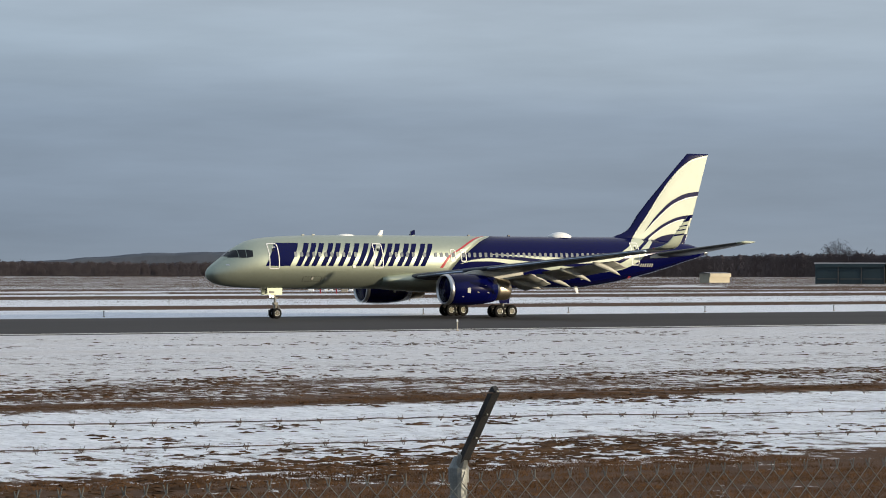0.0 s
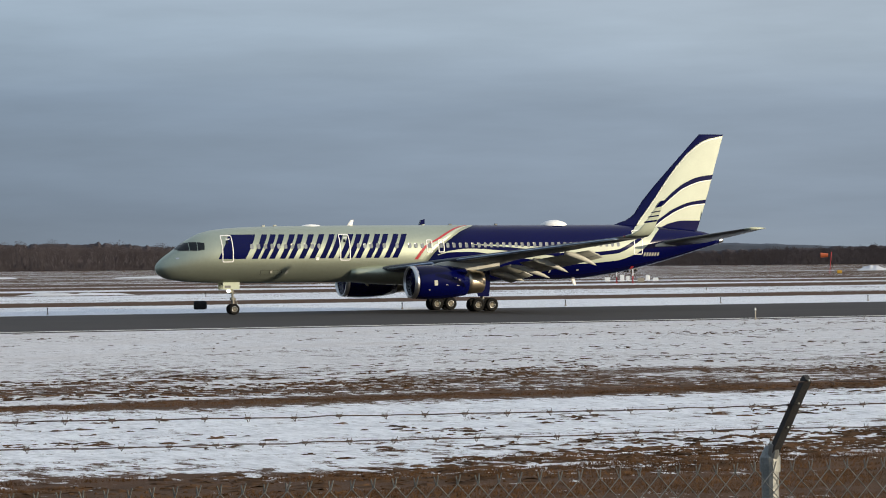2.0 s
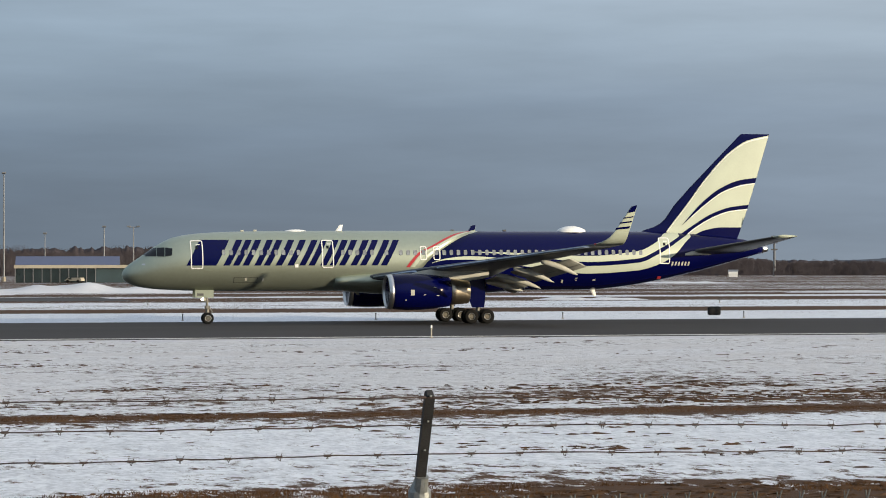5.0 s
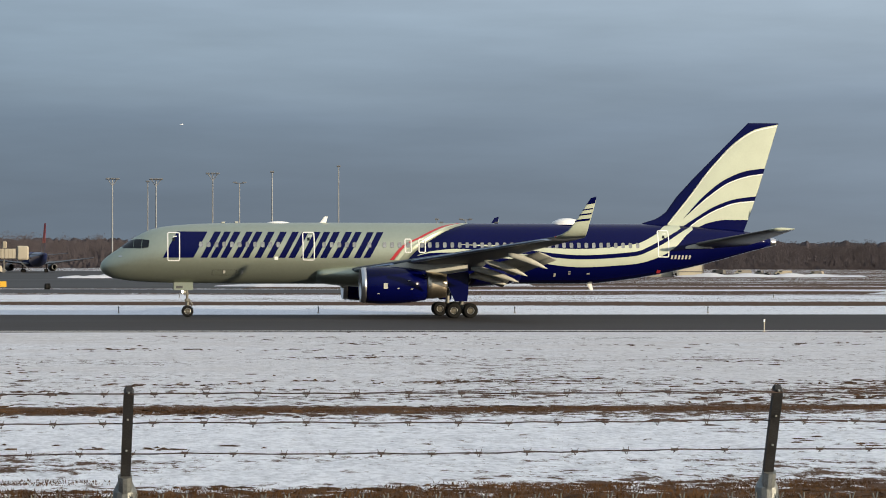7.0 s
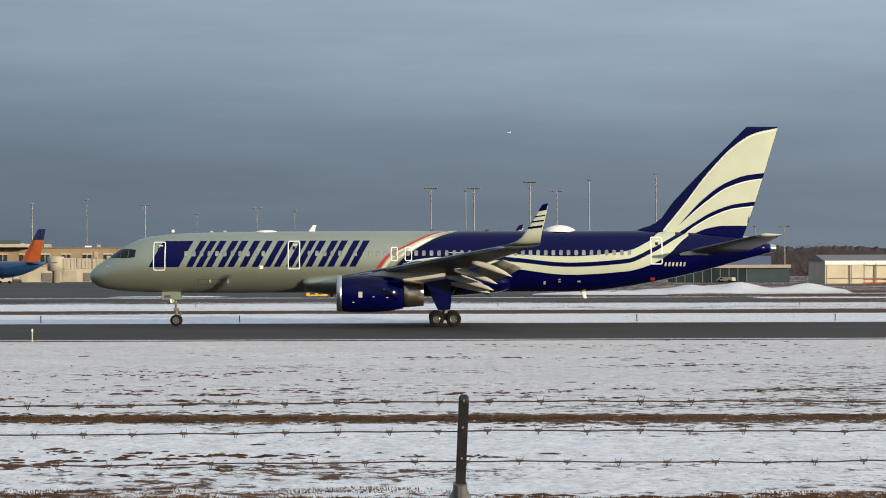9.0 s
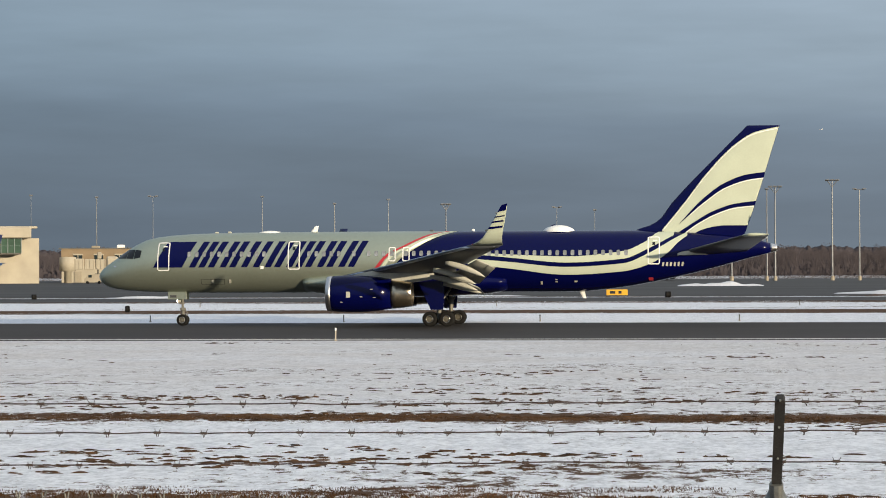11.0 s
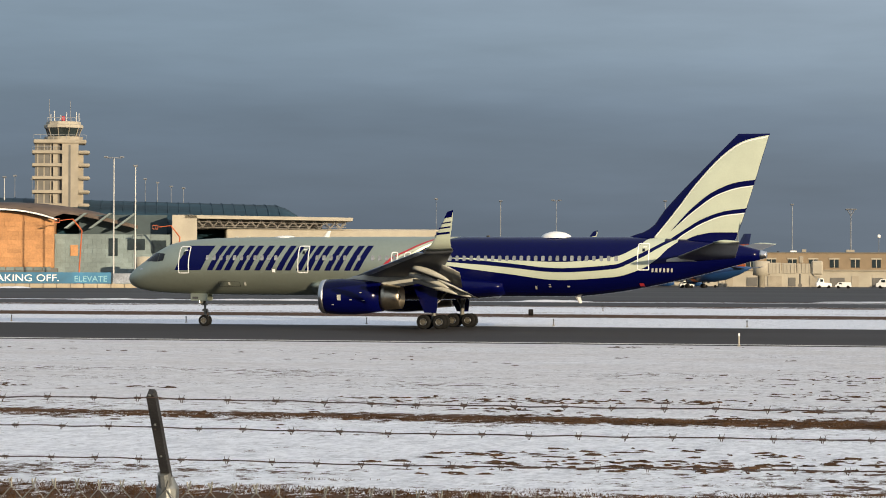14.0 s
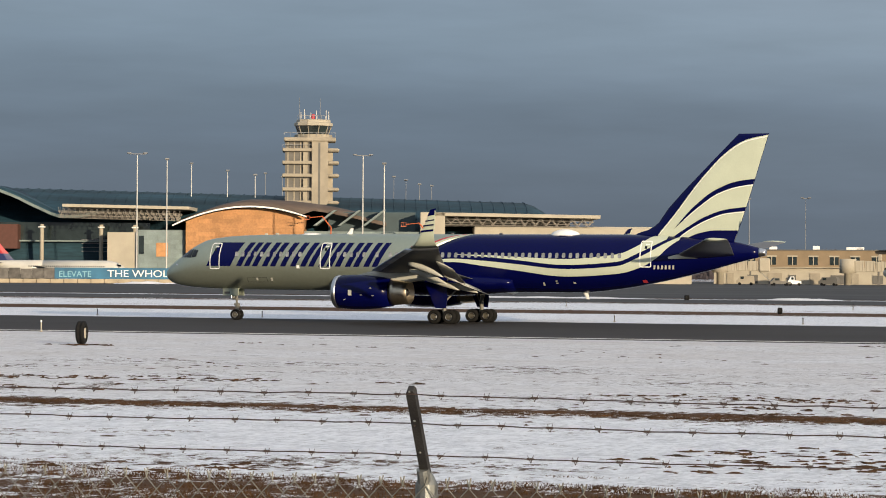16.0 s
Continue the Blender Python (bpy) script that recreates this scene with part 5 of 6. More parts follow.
def parked_jet(name, label, place, length, fin_h, body, rear, fin_mat, split_at, engine, tail_low=None, fin_split=0.35):
    """A twin-engine airliner at its stand, nose towards its own -x."""
    p = thing(name, place, label, "airplane")
    r = length * 0.056
    zc = r * 1.75
    ring = lambda s, q, dz=0: [(s, math.cos(a) * r * q, zc + dz + math.sin(a) * r * q) for a in [2 * math.pi * j / 20 for j in range(20)]]
    nose = [(0, 0.05), (0.012, 0.35), (0.035, 0.62), (0.07, 0.85), (0.11, 0.97), (0.15, 1)]
    part("front_fuselage", loft([ring(length * s, q, -r * 0.25 * (1 - q)) for s, q in nose + [(split_at, 1)]]), body, p, smooth=True)
    part("rear_fuselage", loft([ring(length * s, q, dz * r) for s, q, dz in ((split_at, 1, 0), (0.7, 1, 0), (0.8, 0.85, 0.14), (0.9, 0.55, 0.4), (1.0, 0.12, 0.75))]), rear, p, smooth=True)
    zr = zc + r * 0.8
    fl = length
    fin_rings = [[(s, y, z) for s, y in ((a, 0), ((a * 2 + b) / 3, 0.22), (b, 0.02), (b, -0.02), ((a * 2 + b) / 3, -0.22))] for a, b, z in ((fl * 0.8, fl * 0.955, zr), (fl * (0.8 + 0.145 * fin_split), fl * (0.955 + 0.05 * fin_split), zr + (fin_h - zr) * fin_split), (fl * 0.945, fl * 1.005, fin_h))]
    part("fin", loft(fin_rings[:2]), tail_low or fin_mat, p)
    part("fin_tip", loft(fin_rings[1:]), fin_mat, p)
    for s in (-1, 1):
        part("wing", loft([[(x, s * y, z + t) for x, t in ((a, 0), ((a + b) / 2, 0.22 * q), (b, 0), ((a + b) / 2, -0.18 * q))] for a, b, y, z, q in ((fl * 0.36, fl * 0.58, r * 0.8, zc - r * 0.6, 2.2), (fl * 0.46, fl * 0.58, length * 0.17, zc - r * 0.35, 1.4), (fl * 0.58, fl * 0.625, length * 0.44, zc + r * 0.25, 0.6))]), WINGGREY, p)
        part("stabiliser", loft([[(x, s * y, z + t) for x, t in ((a, 0), ((a + b) / 2, 0.12), (b, 0), ((a + b) / 2, -0.12))] for a, b, y, z in ((fl * 0.87, fl * 0.97, r * 0.3, zc + r * 0.6), (fl * 0.955, fl * 0.99, length * 0.17, zc + r * 0.85))]), WINGGREY, p)
        er = r * 0.55
        part("engine", lathe([(fl * 0.34, er * 0.9), (fl * 0.35, er), (fl * 0.42, er), (fl * 0.47, er * 0.7), (fl * 0.47, er * 0.5), (fl * 0.36, er * 0.8)], "x", 18, (0, s * length * 0.165, er * 1.35)), engine, p, smooth=True)
        part("main_gear", merge(rod((fl * 0.54, s * r * 1.6, 0.5), (fl * 0.53, s * r * 1.6, zc - r * 0.4), 0.16, 6), rod((fl * 0.54, s * r * 1.6 - 0.5, 0.55), (fl * 0.54, s * r * 1.6 + 0.5, 0.55), 0.55, 12)), RUBBER, p)
    part("nose_gear", merge(rod((fl * 0.13, 0, 0.4), (fl * 0.13, 0, zc - r * 0.7), 0.12, 6), rod((fl * 0.13, -0.35, 0.4), (fl * 0.13, 0.35, 0.4), 0.4, 12)), RUBBER, p)
    for s in (-1, 1):
        part("cockpit_window", loft([[(length * 0.03 + k * length * 0.03, s * r * (0.5 + 0.3 * k), zc + r * (0.22 + q + 0.1 * k)) for q in (0, 0.22)] + [(length * 0.03 + k * length * 0.03, s * r * (0.5 + 0.3 * k) + s * 0.14, zc + r * (0.22 + q + 0.1 * k)) for q in (0.22, 0)] for k in (0, 1)]), GLASS, p)
        part("window_line", merge(*[box(length * (0.15 + 0.0155 * k), length * (0.15 + 0.0155 * k) + 0.22, s * r * 0.985 - 0.05, s * r * 0.985 + 0.05, zc + 0.25, zc + 0.6) for k in range(36)]), DARKGLASS, p)
    return p


JL = 38.0
stand_jet = parked_jet("parked_airliner", "white and mid-blue airliner with a sunset-orange fin, parked at its stand", facing(10.5, 735, -38), JL, 14.0, JETWHITE, SKYBLUE, NAVY, 0.48, SKYBLUE, ORANGE, 0.68)
band = part("orange_sash", loft([[(JL * (0.45 + 0.09 * (1 - math.sin(a)) / 2) + k, math.cos(a) * JL * 0.0568, JL * 0.098 + math.sin(a) * JL * 0.0568) for a in [2 * math.pi * j / 24 for j in range(24)]] for k in (0, 1.6)], cap=False), ORANGE, stand_jet, "orange curved sash", smooth=True)
gate_jet = parked_jet("parked_airliner", "white and mid-blue airliner behind the boarding bridge", facing(18.0, 744, -16), JL, 13.0, JETWHITE, SKYBLUE, NAVY, 0.48, SKYBLUE, ORANGE, 0.68)
part("title_bar", box(3.6, 8.2, -JL * 0.056 - 0.06, -JL * 0.056 + 0.2, JL * 0.098 + 0.75, JL * 0.098 + 1.35), NAVY, gate_jet)
parked_jet("parked_airliner", "navy airliner with a red fin, seen from behind at its gate", facing(2.0, 806, -80), 37, 13.6, NAVY, NAVY, RED, 0.6, DARKMETAL, NAVY)
parked_jet("parked_airliner", "white airliner with navy and red fin beside the glazed hall", facing(26.05, 712, 175), 35, 10.8, JETWHITE, JETWHITE, RED, 0.6, JETWHITE, NAVY)


def apron_vehicle(az, dist, length, high, material, label, turn=0.0, flat=False):
    v = thing("service_vehicle", facing(az, dist, turn), label, "vehicle", "apron vehicles")
    L, H = length, high
    body = [(-L / 2, 0.45), (-L / 2, H * 0.55), (-L * 0.42, H * 0.62), (-L * 0.3, H), (L * 0.45 if not flat else -L * 0.05, H), (L / 2 if not flat else 0, H * 0.6), (L / 2, H * 0.5), (L / 2, 0.45)]
    part("body", loft([[(x, y, z) for x, z in body] for y in (-1.0, -0.97, 0.97, 1.0)]), material, v)
    for y in (-1.0, 1.0):
        part("side_glass", box(-L * 0.27, -L * 0.08, y - 0.03, y + 0.03, H * 0.66, H * 0.92), DARKGLASS, v)
    for x in (-L * 0.32, L * 0.32):
        for y in (-0.9, 0.9):
            part("wheel", lathe([(y - 0.15, 0.05), (y - 0.15, 0.36), (y - 0.1, 0.4), (y + 0.1, 0.4), (y + 0.15, 0.36), (y + 0.15, 0.05)], "y", 14, (x, 0, 0.4)), RUBBER, v)


rv = random.Random(11)
for a in (13.3, 12.6, 12.3, 11.6, 9.4, 8.9, 6.6, 6.2, 5.3, 4.9, 4.0, 3.6, 2.6, 18.2, 18.8, 19.4):
    apron_vehicle(a, 745 + rv.uniform(-25, 15), rv.uniform(3.2, 6), rv.uniform(1.6, 2.6), rv.choice((WHITE, PALE, PALE, CONC, TOWERDK)), "airport service vehicle on the apron", rv.uniform(-20, 20), rv.random() < 0.4)
for a, ln, hi, m, lb in ((20.2, 3.4, 1.7, LIFT, "orange baggage tug by the terminal works"), (19.0, 4.2, 1.5, LIFT, "orange equipment trailer by the terminal works"), (17.3, 3.6, 1.6, WHITE, "white apron tug beside the parked airliner")):
    apron_vehicle(a, 690, ln, hi, m, lb, rv.uniform(-15, 15), True)
for a in (-11.4, -12.3, -13.2, -13.6, -14.3, -12.8, -27.9, -5.9):
    apron_vehicle(a, 690 + rv.uniform(-10, 20), rv.uniform(3.2, 4.6), rv.uniform(1.2, 1.6), rv.choice((PALE, CONC, TOWERDK)), "pale parked service vehicle beyond the snow", rv.uniform(-30, 30), rv.random() < 0.3)


def boom_lift(az, dist, base_z):
    b = thing("boom_lift", facing(az, dist), "orange boom lift working at the terminal", "boom lift")
    part("chassis", box(-1.4, 1.4, -1, 1, 0.5, 1.8, 0.2), LIFT, b)
    part("boom", merge(rod((0, 0, 1.5), (0.8, 0, base_z), 0.2, 6), rod((0.8, 0, base_z), (-1.6, 0, base_z + 3.0), 0.2, 6), rod((-1.6, 0, base_z + 3.0), (-5, 0, base_z + 2.6), 0.12, 6)), LIFT, b, "orange articulated boom")
    part("basket", merge(box(-6.4, -5, -0.7, 0.7, base_z + 2.0, base_z + 2.15), box(-6.4, -5, -0.7, -0.62, base_z + 3.0, base_z + 3.1), *[rod((x, -0.66, base_z + 2.1), (x, -0.66, base_z + 3.05), 0.05, 5) for x in (-6.35, -5.7, -5.05)]), LIFT, b, "railed work basket")
    for x in (-1, 1):
        for y in (-0.95, 0.95):
            part("wheel", rod((x, y - 0.15, 0.5), (x, y + 0.15, 0.5), 0.5, 14), RUBBER, b)


boom_lift(19.9, 739, 13.0)
boom_lift(21.9, 738, 14.6)


# ---- buildings on the other side ----
def hangar(az0, az1, dist, z_eave, z_ridge, material, doors, label, turn=0.0, deep=18.0):
    c = (az0 + az1) / 2
    h = thing("hangar", facing(c, dist, turn), label, "hangar")
    half = wide(abs(az0 - az1) / 2, dist)
    part("wall", box(-half, half, 0, deep, 0, z_eave), material, h)
    part("roof", loft([[(x, y, z) for y, z in ((-0.4, z_eave), (deep / 2, z_ridge), (deep + 0.4, z_eave))] for x in (-half - 0.3, half + 0.3)]), HROOF, h, "low grey pitched roof")
    part("fascia", box(-half - 0.1, half + 0.1, -0.5, 0, z_eave - 0.9, z_eave), WHITE if doors > 3 else material, h)
    for k in range(doors):
        x0, x1 = -half + 2 * half * k / doors + 0.4, -half + 2 * half * (k + 1) / doors - 0.4
        d = part("door", box(x0, x1, -0.15, 0.05, 0.1, z_eave - 1.1), material, h, "sliding hangar door")
        part("door_gap", box(x1 + 0.25, x1 + 0.5, -0.2, 0.02, 0, z_eave - 0.9), TOWERDK, d)
        part("door_rail", box(x0, x1, -0.25, -0.13, 1.1, 1.3), TOWERDK, d)


hangar(-7.88, -11.42, 640, 5.2, 6.6, HANGAR, 7, "long cream hangar with sliding doors", 14)
hangar(-11.45, -12.0, 640, 4.7, 5.0, HANGAR, 1, "low cream hangar annex")
hangar(-35.58, -36.12, 720, 2.4, 2.7, HANGAR, 0, "small cream shed at the field's edge", 40, 4.0)
hangar(-37.8, -39.2, 680, 4.9, 5.2, TEALWALL, 3, "dark teal metal-clad hangar")
hangar(-39.24, -41.5, 690, 4.6, 5.2, HANGAR, 4, "cream metal-clad hangar beside the teal one", 30, 8.0)
hangar(-19.35, -19.53, 1000, 1.9, 2.6, WHITE, 0, "small white hut before the woods")
gl = thing("glazed_office", facing(-5.95, 700), "low office with dark blue roof and pale fascia", "building")
gh = wide(1.25, 700)
part("glass_front", box(-gh, gh * 0.3, 0, 12, 0, 3.6), DARKGLASS, gl, "dark glazed front")
part("wall", box(gh * 0.3, gh, 0, 12, 0, 3.6), TEALWALL, gl)
part("fascia", box(-gh - 0.3, gh + 0.3, -0.8, 12, 3.6, 4.4), PALE, gl, "pale fascia")
part("roof", loft([[(x, y, z) for y, z in ((-0.6, 4.4), (6, 6.6), (12.6, 4.4))] for x in (-gh, gh * 0.7)]), NAVY, gl, "dark blue pitched roof")
for x in np.linspace(-gh, gh * 0.3, 10):
    part("mullion", box(x - 0.1, x + 0.1, -0.1, 0.05, 0, 3.6), LAMPSTEEL, gl)


def container(az, dist, length, high, material, label):
    c = thing("storage_container", facing(az, dist), label, "container")
    part("body", box(-length / 2, length / 2, 0, 2.4, 0.15, high, 0.05), material, c)
    for x in np.arange(-length / 2 + 0.3, length / 2 - 0.2, 0.6):
        part("rib", box(x, x + 0.12, -0.06, 0.02, 0.3, high - 0.2), material, c)
    part("skid", box(-length / 2, length / 2, 0.2, 2.2, 0, 0.16), TOWERDK, c)


container(-9.62, 612, 5.0, 3.1, CONC, "grey steel storage container beside the hangar")
container(-11.0, 615, 2.6, 1.9, PALE, "small pale steel storage container in the snow")
gantry = thing("access_scaffold", facing(-8.95, 615), "orange and grey access scaffold before the hangar", "scaffold")
for x in (-2.6, 0.0, 2.6):
    for y in (-0.7, 0.7):
        part("upright", rod((x, y, 0), (x, y, 4.6), 0.09, 6), LAMPSTEEL, gantry)
part("deck", box(-2.8, 2.8, -0.8, 0.8, 0.9, 1.1, 0.03), LIFT, gantry, "orange deck")
part("deck", box(-2.8, 2.8, -0.8, 0.8, 4.0, 4.15, 0.03), TOWERDK, gantry)
part("base_rail", box(-2.9, 2.9, -0.9, -0.7, 0.1, 0.4, 0.03), LIFT, gantry)


def heap(name, az, dist, length, deep, high, label, seed, kind=""):
    """A bank of ploughed snow with an uneven crest."""
    n, m = 28, 8
    noise_z = lambda u, v: noise.noise(Vector((u * 7 + seed, v * 3, seed * 1.7)))
    verts = []
    for i in range(n + 1):
        for j in range(m + 1):
            u, v = i / n, j / m
            shape = math.sin(math.pi * u) ** 0.5 * math.sin(math.pi * v)
            verts.append(((u - 0.5) * length, (v - 0.5) * deep, max(-0.05, high * shape * (0.75 + 0.6 * noise_z(u, v)) - 0.02)))
    w = m + 1
    faces = [(i * w + j, (i + 1) * w + j, (i + 1) * w + j + 1, i * w + j + 1) for i in range(n) for j in range(m)]
    ob = part(name, (verts, faces), DRIFT, smooth=True)
    ob.matrix_basis = facing(az, dist)
    tagged(ob, label, "snow bank", "snow banks")


for k, (a, dist, ln, dp, hi) in enumerate(((-6.2, 430, 34, 22, 1.7), (-3.3, 400, 20, 10, 0.6), (-32.9, 700, 9, 5, 1.3), (-12.9, 640, 34, 6, 1.2), (-14.2, 650, 26, 6, 0.9), (0.4, 560, 18, 5, 0.9), (-16.5, 330, 14, 4, 0.4), (-22.5, 420, 30, 6, 0.35), (12.2, 372, 12, 4, 0.35), (17.5, 380, 30, 4, 0.3), (21.0, 385, 16, 4, 0.3), (-18.4, 640, 26, 5, 0.5), (5.5, 378, 18, 4, 0.3), (-35, 560, 20, 5, 0.5), (25.6, 630, 16, 3, 0.7), (23.3, 631, 10, 3, 0.6))):
    heap("snow_bank", a, dist, ln, dp, hi, "ploughed bank of old snow", k + 1)


def cell_tower():
    d = 1050
    t = thing("cell_tower", facing(-20.28, d), "slim lattice mobile phone mast above the woods", "mast")
    h = height(0.62, d)
    part("mast", rod((0, 0, 0), (0, 0, h), 0.55, 6, 0.35), LAMPSTEEL, t)
    part("aerials", merge(*[box(x - 0.25, x + 0.25, -0.9, -0.5, h - 3, h - 0.2) for x in (-0.9, 0, 0.9)], box(-1.2, 1.2, -0.5, 0.5, h - 5.5, h - 5.0)), TOWERDK, t)


cell_tower()


def windsock():
    t = thing("windsock", facing(-31.98, 600), "orange windsock on a thin pole", "windsock")
    part("pole", rod((0, 0, 0), (0.4, 0, 4.6), 0.1, 6), RED, t)
    part("sock", lathe([(0.3, 0.55), (1.0, 0.48), (1.9, 0.36), (1.9, 0.3), (0.3, 0.5)], "x", 12, (-2.2, 0, 3.9)), LIFT, t, "faded orange cloth sock")
    # low yellow sign beside the pole; it gives no light
    part("low_sign", box(1.6, 2.6, -0.3, 0.3, 0, 0.7, 0.1), YELLOW, t)


windsock()


def sensor_mast():
    t = thing("weather_mast", facing(-27.79, 415), "pair of red and white banded weather masts with instrument boxes", "mast")
    for x in (-1.2, 1.2):
        h = 5.9 if x < 0 else 6.3
        for k in range(6):
            part("mast_band", rod((x, 0, h * k / 6), (x, 0, h * (k + 1) / 6), 0.1 - 0.008 * k, 8), WHITE if k % 2 else RED, t)
        part("cross_arm", box(x - 0.6, x + 0.6, -0.05, 0.05, h - 0.7, h - 0.6), LAMPSTEEL, t)
        part("vane", merge(rod((x, 0, h), (x, 0, h + 0.4), 0.04, 6), box(x - 0.3, x + 0.3, -0.02, 0.02, h + 0.3, h + 0.45)), LAMPSTEEL, t)
    for x, z, w, hh in ((-3.0, 0.3, 0.8, 0.6), (-0.7, 0.3, 0.6, 1.0), (0.2, 0.4, 0.5, 0.7), (1.9, 0.2, 1.0, 0.6), (3.1, 0.4, 0.6, 0.8), (4.2, 0.3, 0.8, 0.5)):
        b = part("instrument_box", box(x, x + w, -0.3, 0.3, z, z + hh, 0.05), WHITE if w < 0.9 else CONC, t)
        part("stand", rod((x + w / 2, 0, 0), (x + w / 2, 0, z), 0.06, 6), LAMPSTEEL, b)


sensor_mast()


def guidance_sign(az, dist, length=2.8):
    t = thing("guidance_sign", facing(az, dist), "yellow airfield guidance sign on short legs", "sign")
    part("panel", box(-length / 2, length / 2, -0.15, 0.15, 0.25, 1.0, 0.04), YELLOW, t, "yellow sign panel")
    for x0, x1 in ((-0.9, -0.2), (0.2, 0.6)):
        part("marking", box(x0, x1, -0.17, -0.14, 0.45, 0.8), BLACK, t)
    for x in (-length / 3, length / 3):
        part("leg", rod((x, 0, 0), (x, 0, 0.3), 0.06, 6), TOWERDK, t)


guidance_sign(2.53, 365)


def old_tyre(place, r, w, label, strip_=False):
    t = thing("marker_tyre", place, label, "tyre", "old tyres used as markers")
    h = w / 2
    part("tread", lathe([(-h, r * 0.6), (-h, r * 0.85), (-h * 0.8, r * 0.97), (-h * 0.3, r), (-h * 0.26, r * 0.96), (h * 0.26, r * 0.96), (h * 0.3, r), (h * 0.8, r * 0.97), (h, r * 0.85), (h, r * 0.6), (h * 0.7, r * 0.62), (-h * 0.7, r * 0.62)], "x", 32, (0, 0, r)), RUBBER, t, smooth=True)
    if strip_:
        part("reflector", box(h * 0.2, h * 0.9, -r * 0.3, r * 0.3, r * 0.5, r * 1.4, 0.02), PALE, t, "faded pale marker strip")


old_tyre(facing(26.92, 143, -14), 0.6, 0.42, "large black tyre standing upright in the snow", True)
old_tyre(facing(-19.04, 226, 8), 0.36, 1.0, "black tyre marker in the snow beyond the runway")
old_tyre(facing(1.48, 358, 8), 0.4, 0.7, "black tyre marker by the taxiway")
old_tyre(facing(12.6, 256, 8), 0.3, 0.4, "small black tyre marker in the snow")
old_tyre(facing(14.5, 364, 8), 0.35, 0.6, "black tyre marker by the taxiway")


def stake(name, x, y, h, r, material, cap, label, group):
    t = thing(name, pose(x, y, 0), label, "marker stake", group)
    part("post", rod((0, 0, 0), (0, 0, h), r, 8), material, t)
    part("cap", rod((0, 0, h * 0.8), (0, 0, h), r * 1.25, 8), cap, t)
    part("foot", box(-r * 2, r * 2, -r * 2, r * 2, 0, 0.06, 0.01), CONC, t)


for x in (88.3, 35.3, -22.0, -79.0):
    stake("edge_marker", x, 150.2, 0.72, 0.04, PALE, WHITE, "pale reflective runway edge stake", "near runway edge stakes")
for k in range(-11, 8):
    stake("edge_marker", -14.55 * k - 0.1, 203.5, 0.5, 0.04, TOWERDK, BLACK, "thin dark stake in the snow", "far runway edge stakes")
for k in range(-6, 4):
    stake("edge_marker", -31.0 * k + 6, 285, 0.6, 0.04, TOWERDK, BLACK, "thin dark stake by the taxiway", "taxiway stakes")


# far below real size; sized and placed to fit the camera's view
def speck_airliner():
    t = thing("speck_airliner", pose(66, 4200, 202), "white airliner model shrunk to a sky speck to fit the camera's view", "airplane")
    part("fuselage", lathe([(-2.8, 0.15), (-2.4, 0.55), (1.8, 0.55), (3.0, 0.18)], "x", 10), WHITE, t, smooth=True)
    part("wing", box(-0.7, 0.8, -2.8, 2.8, -0.18, 0.06, 0.05), WHITE, t)
    part("fin", box(1.8, 2.9, -0.1, 0.1, 0.2, 1.5, 0.05), WHITE, t)
    return t


SPECK = speck_airliner()


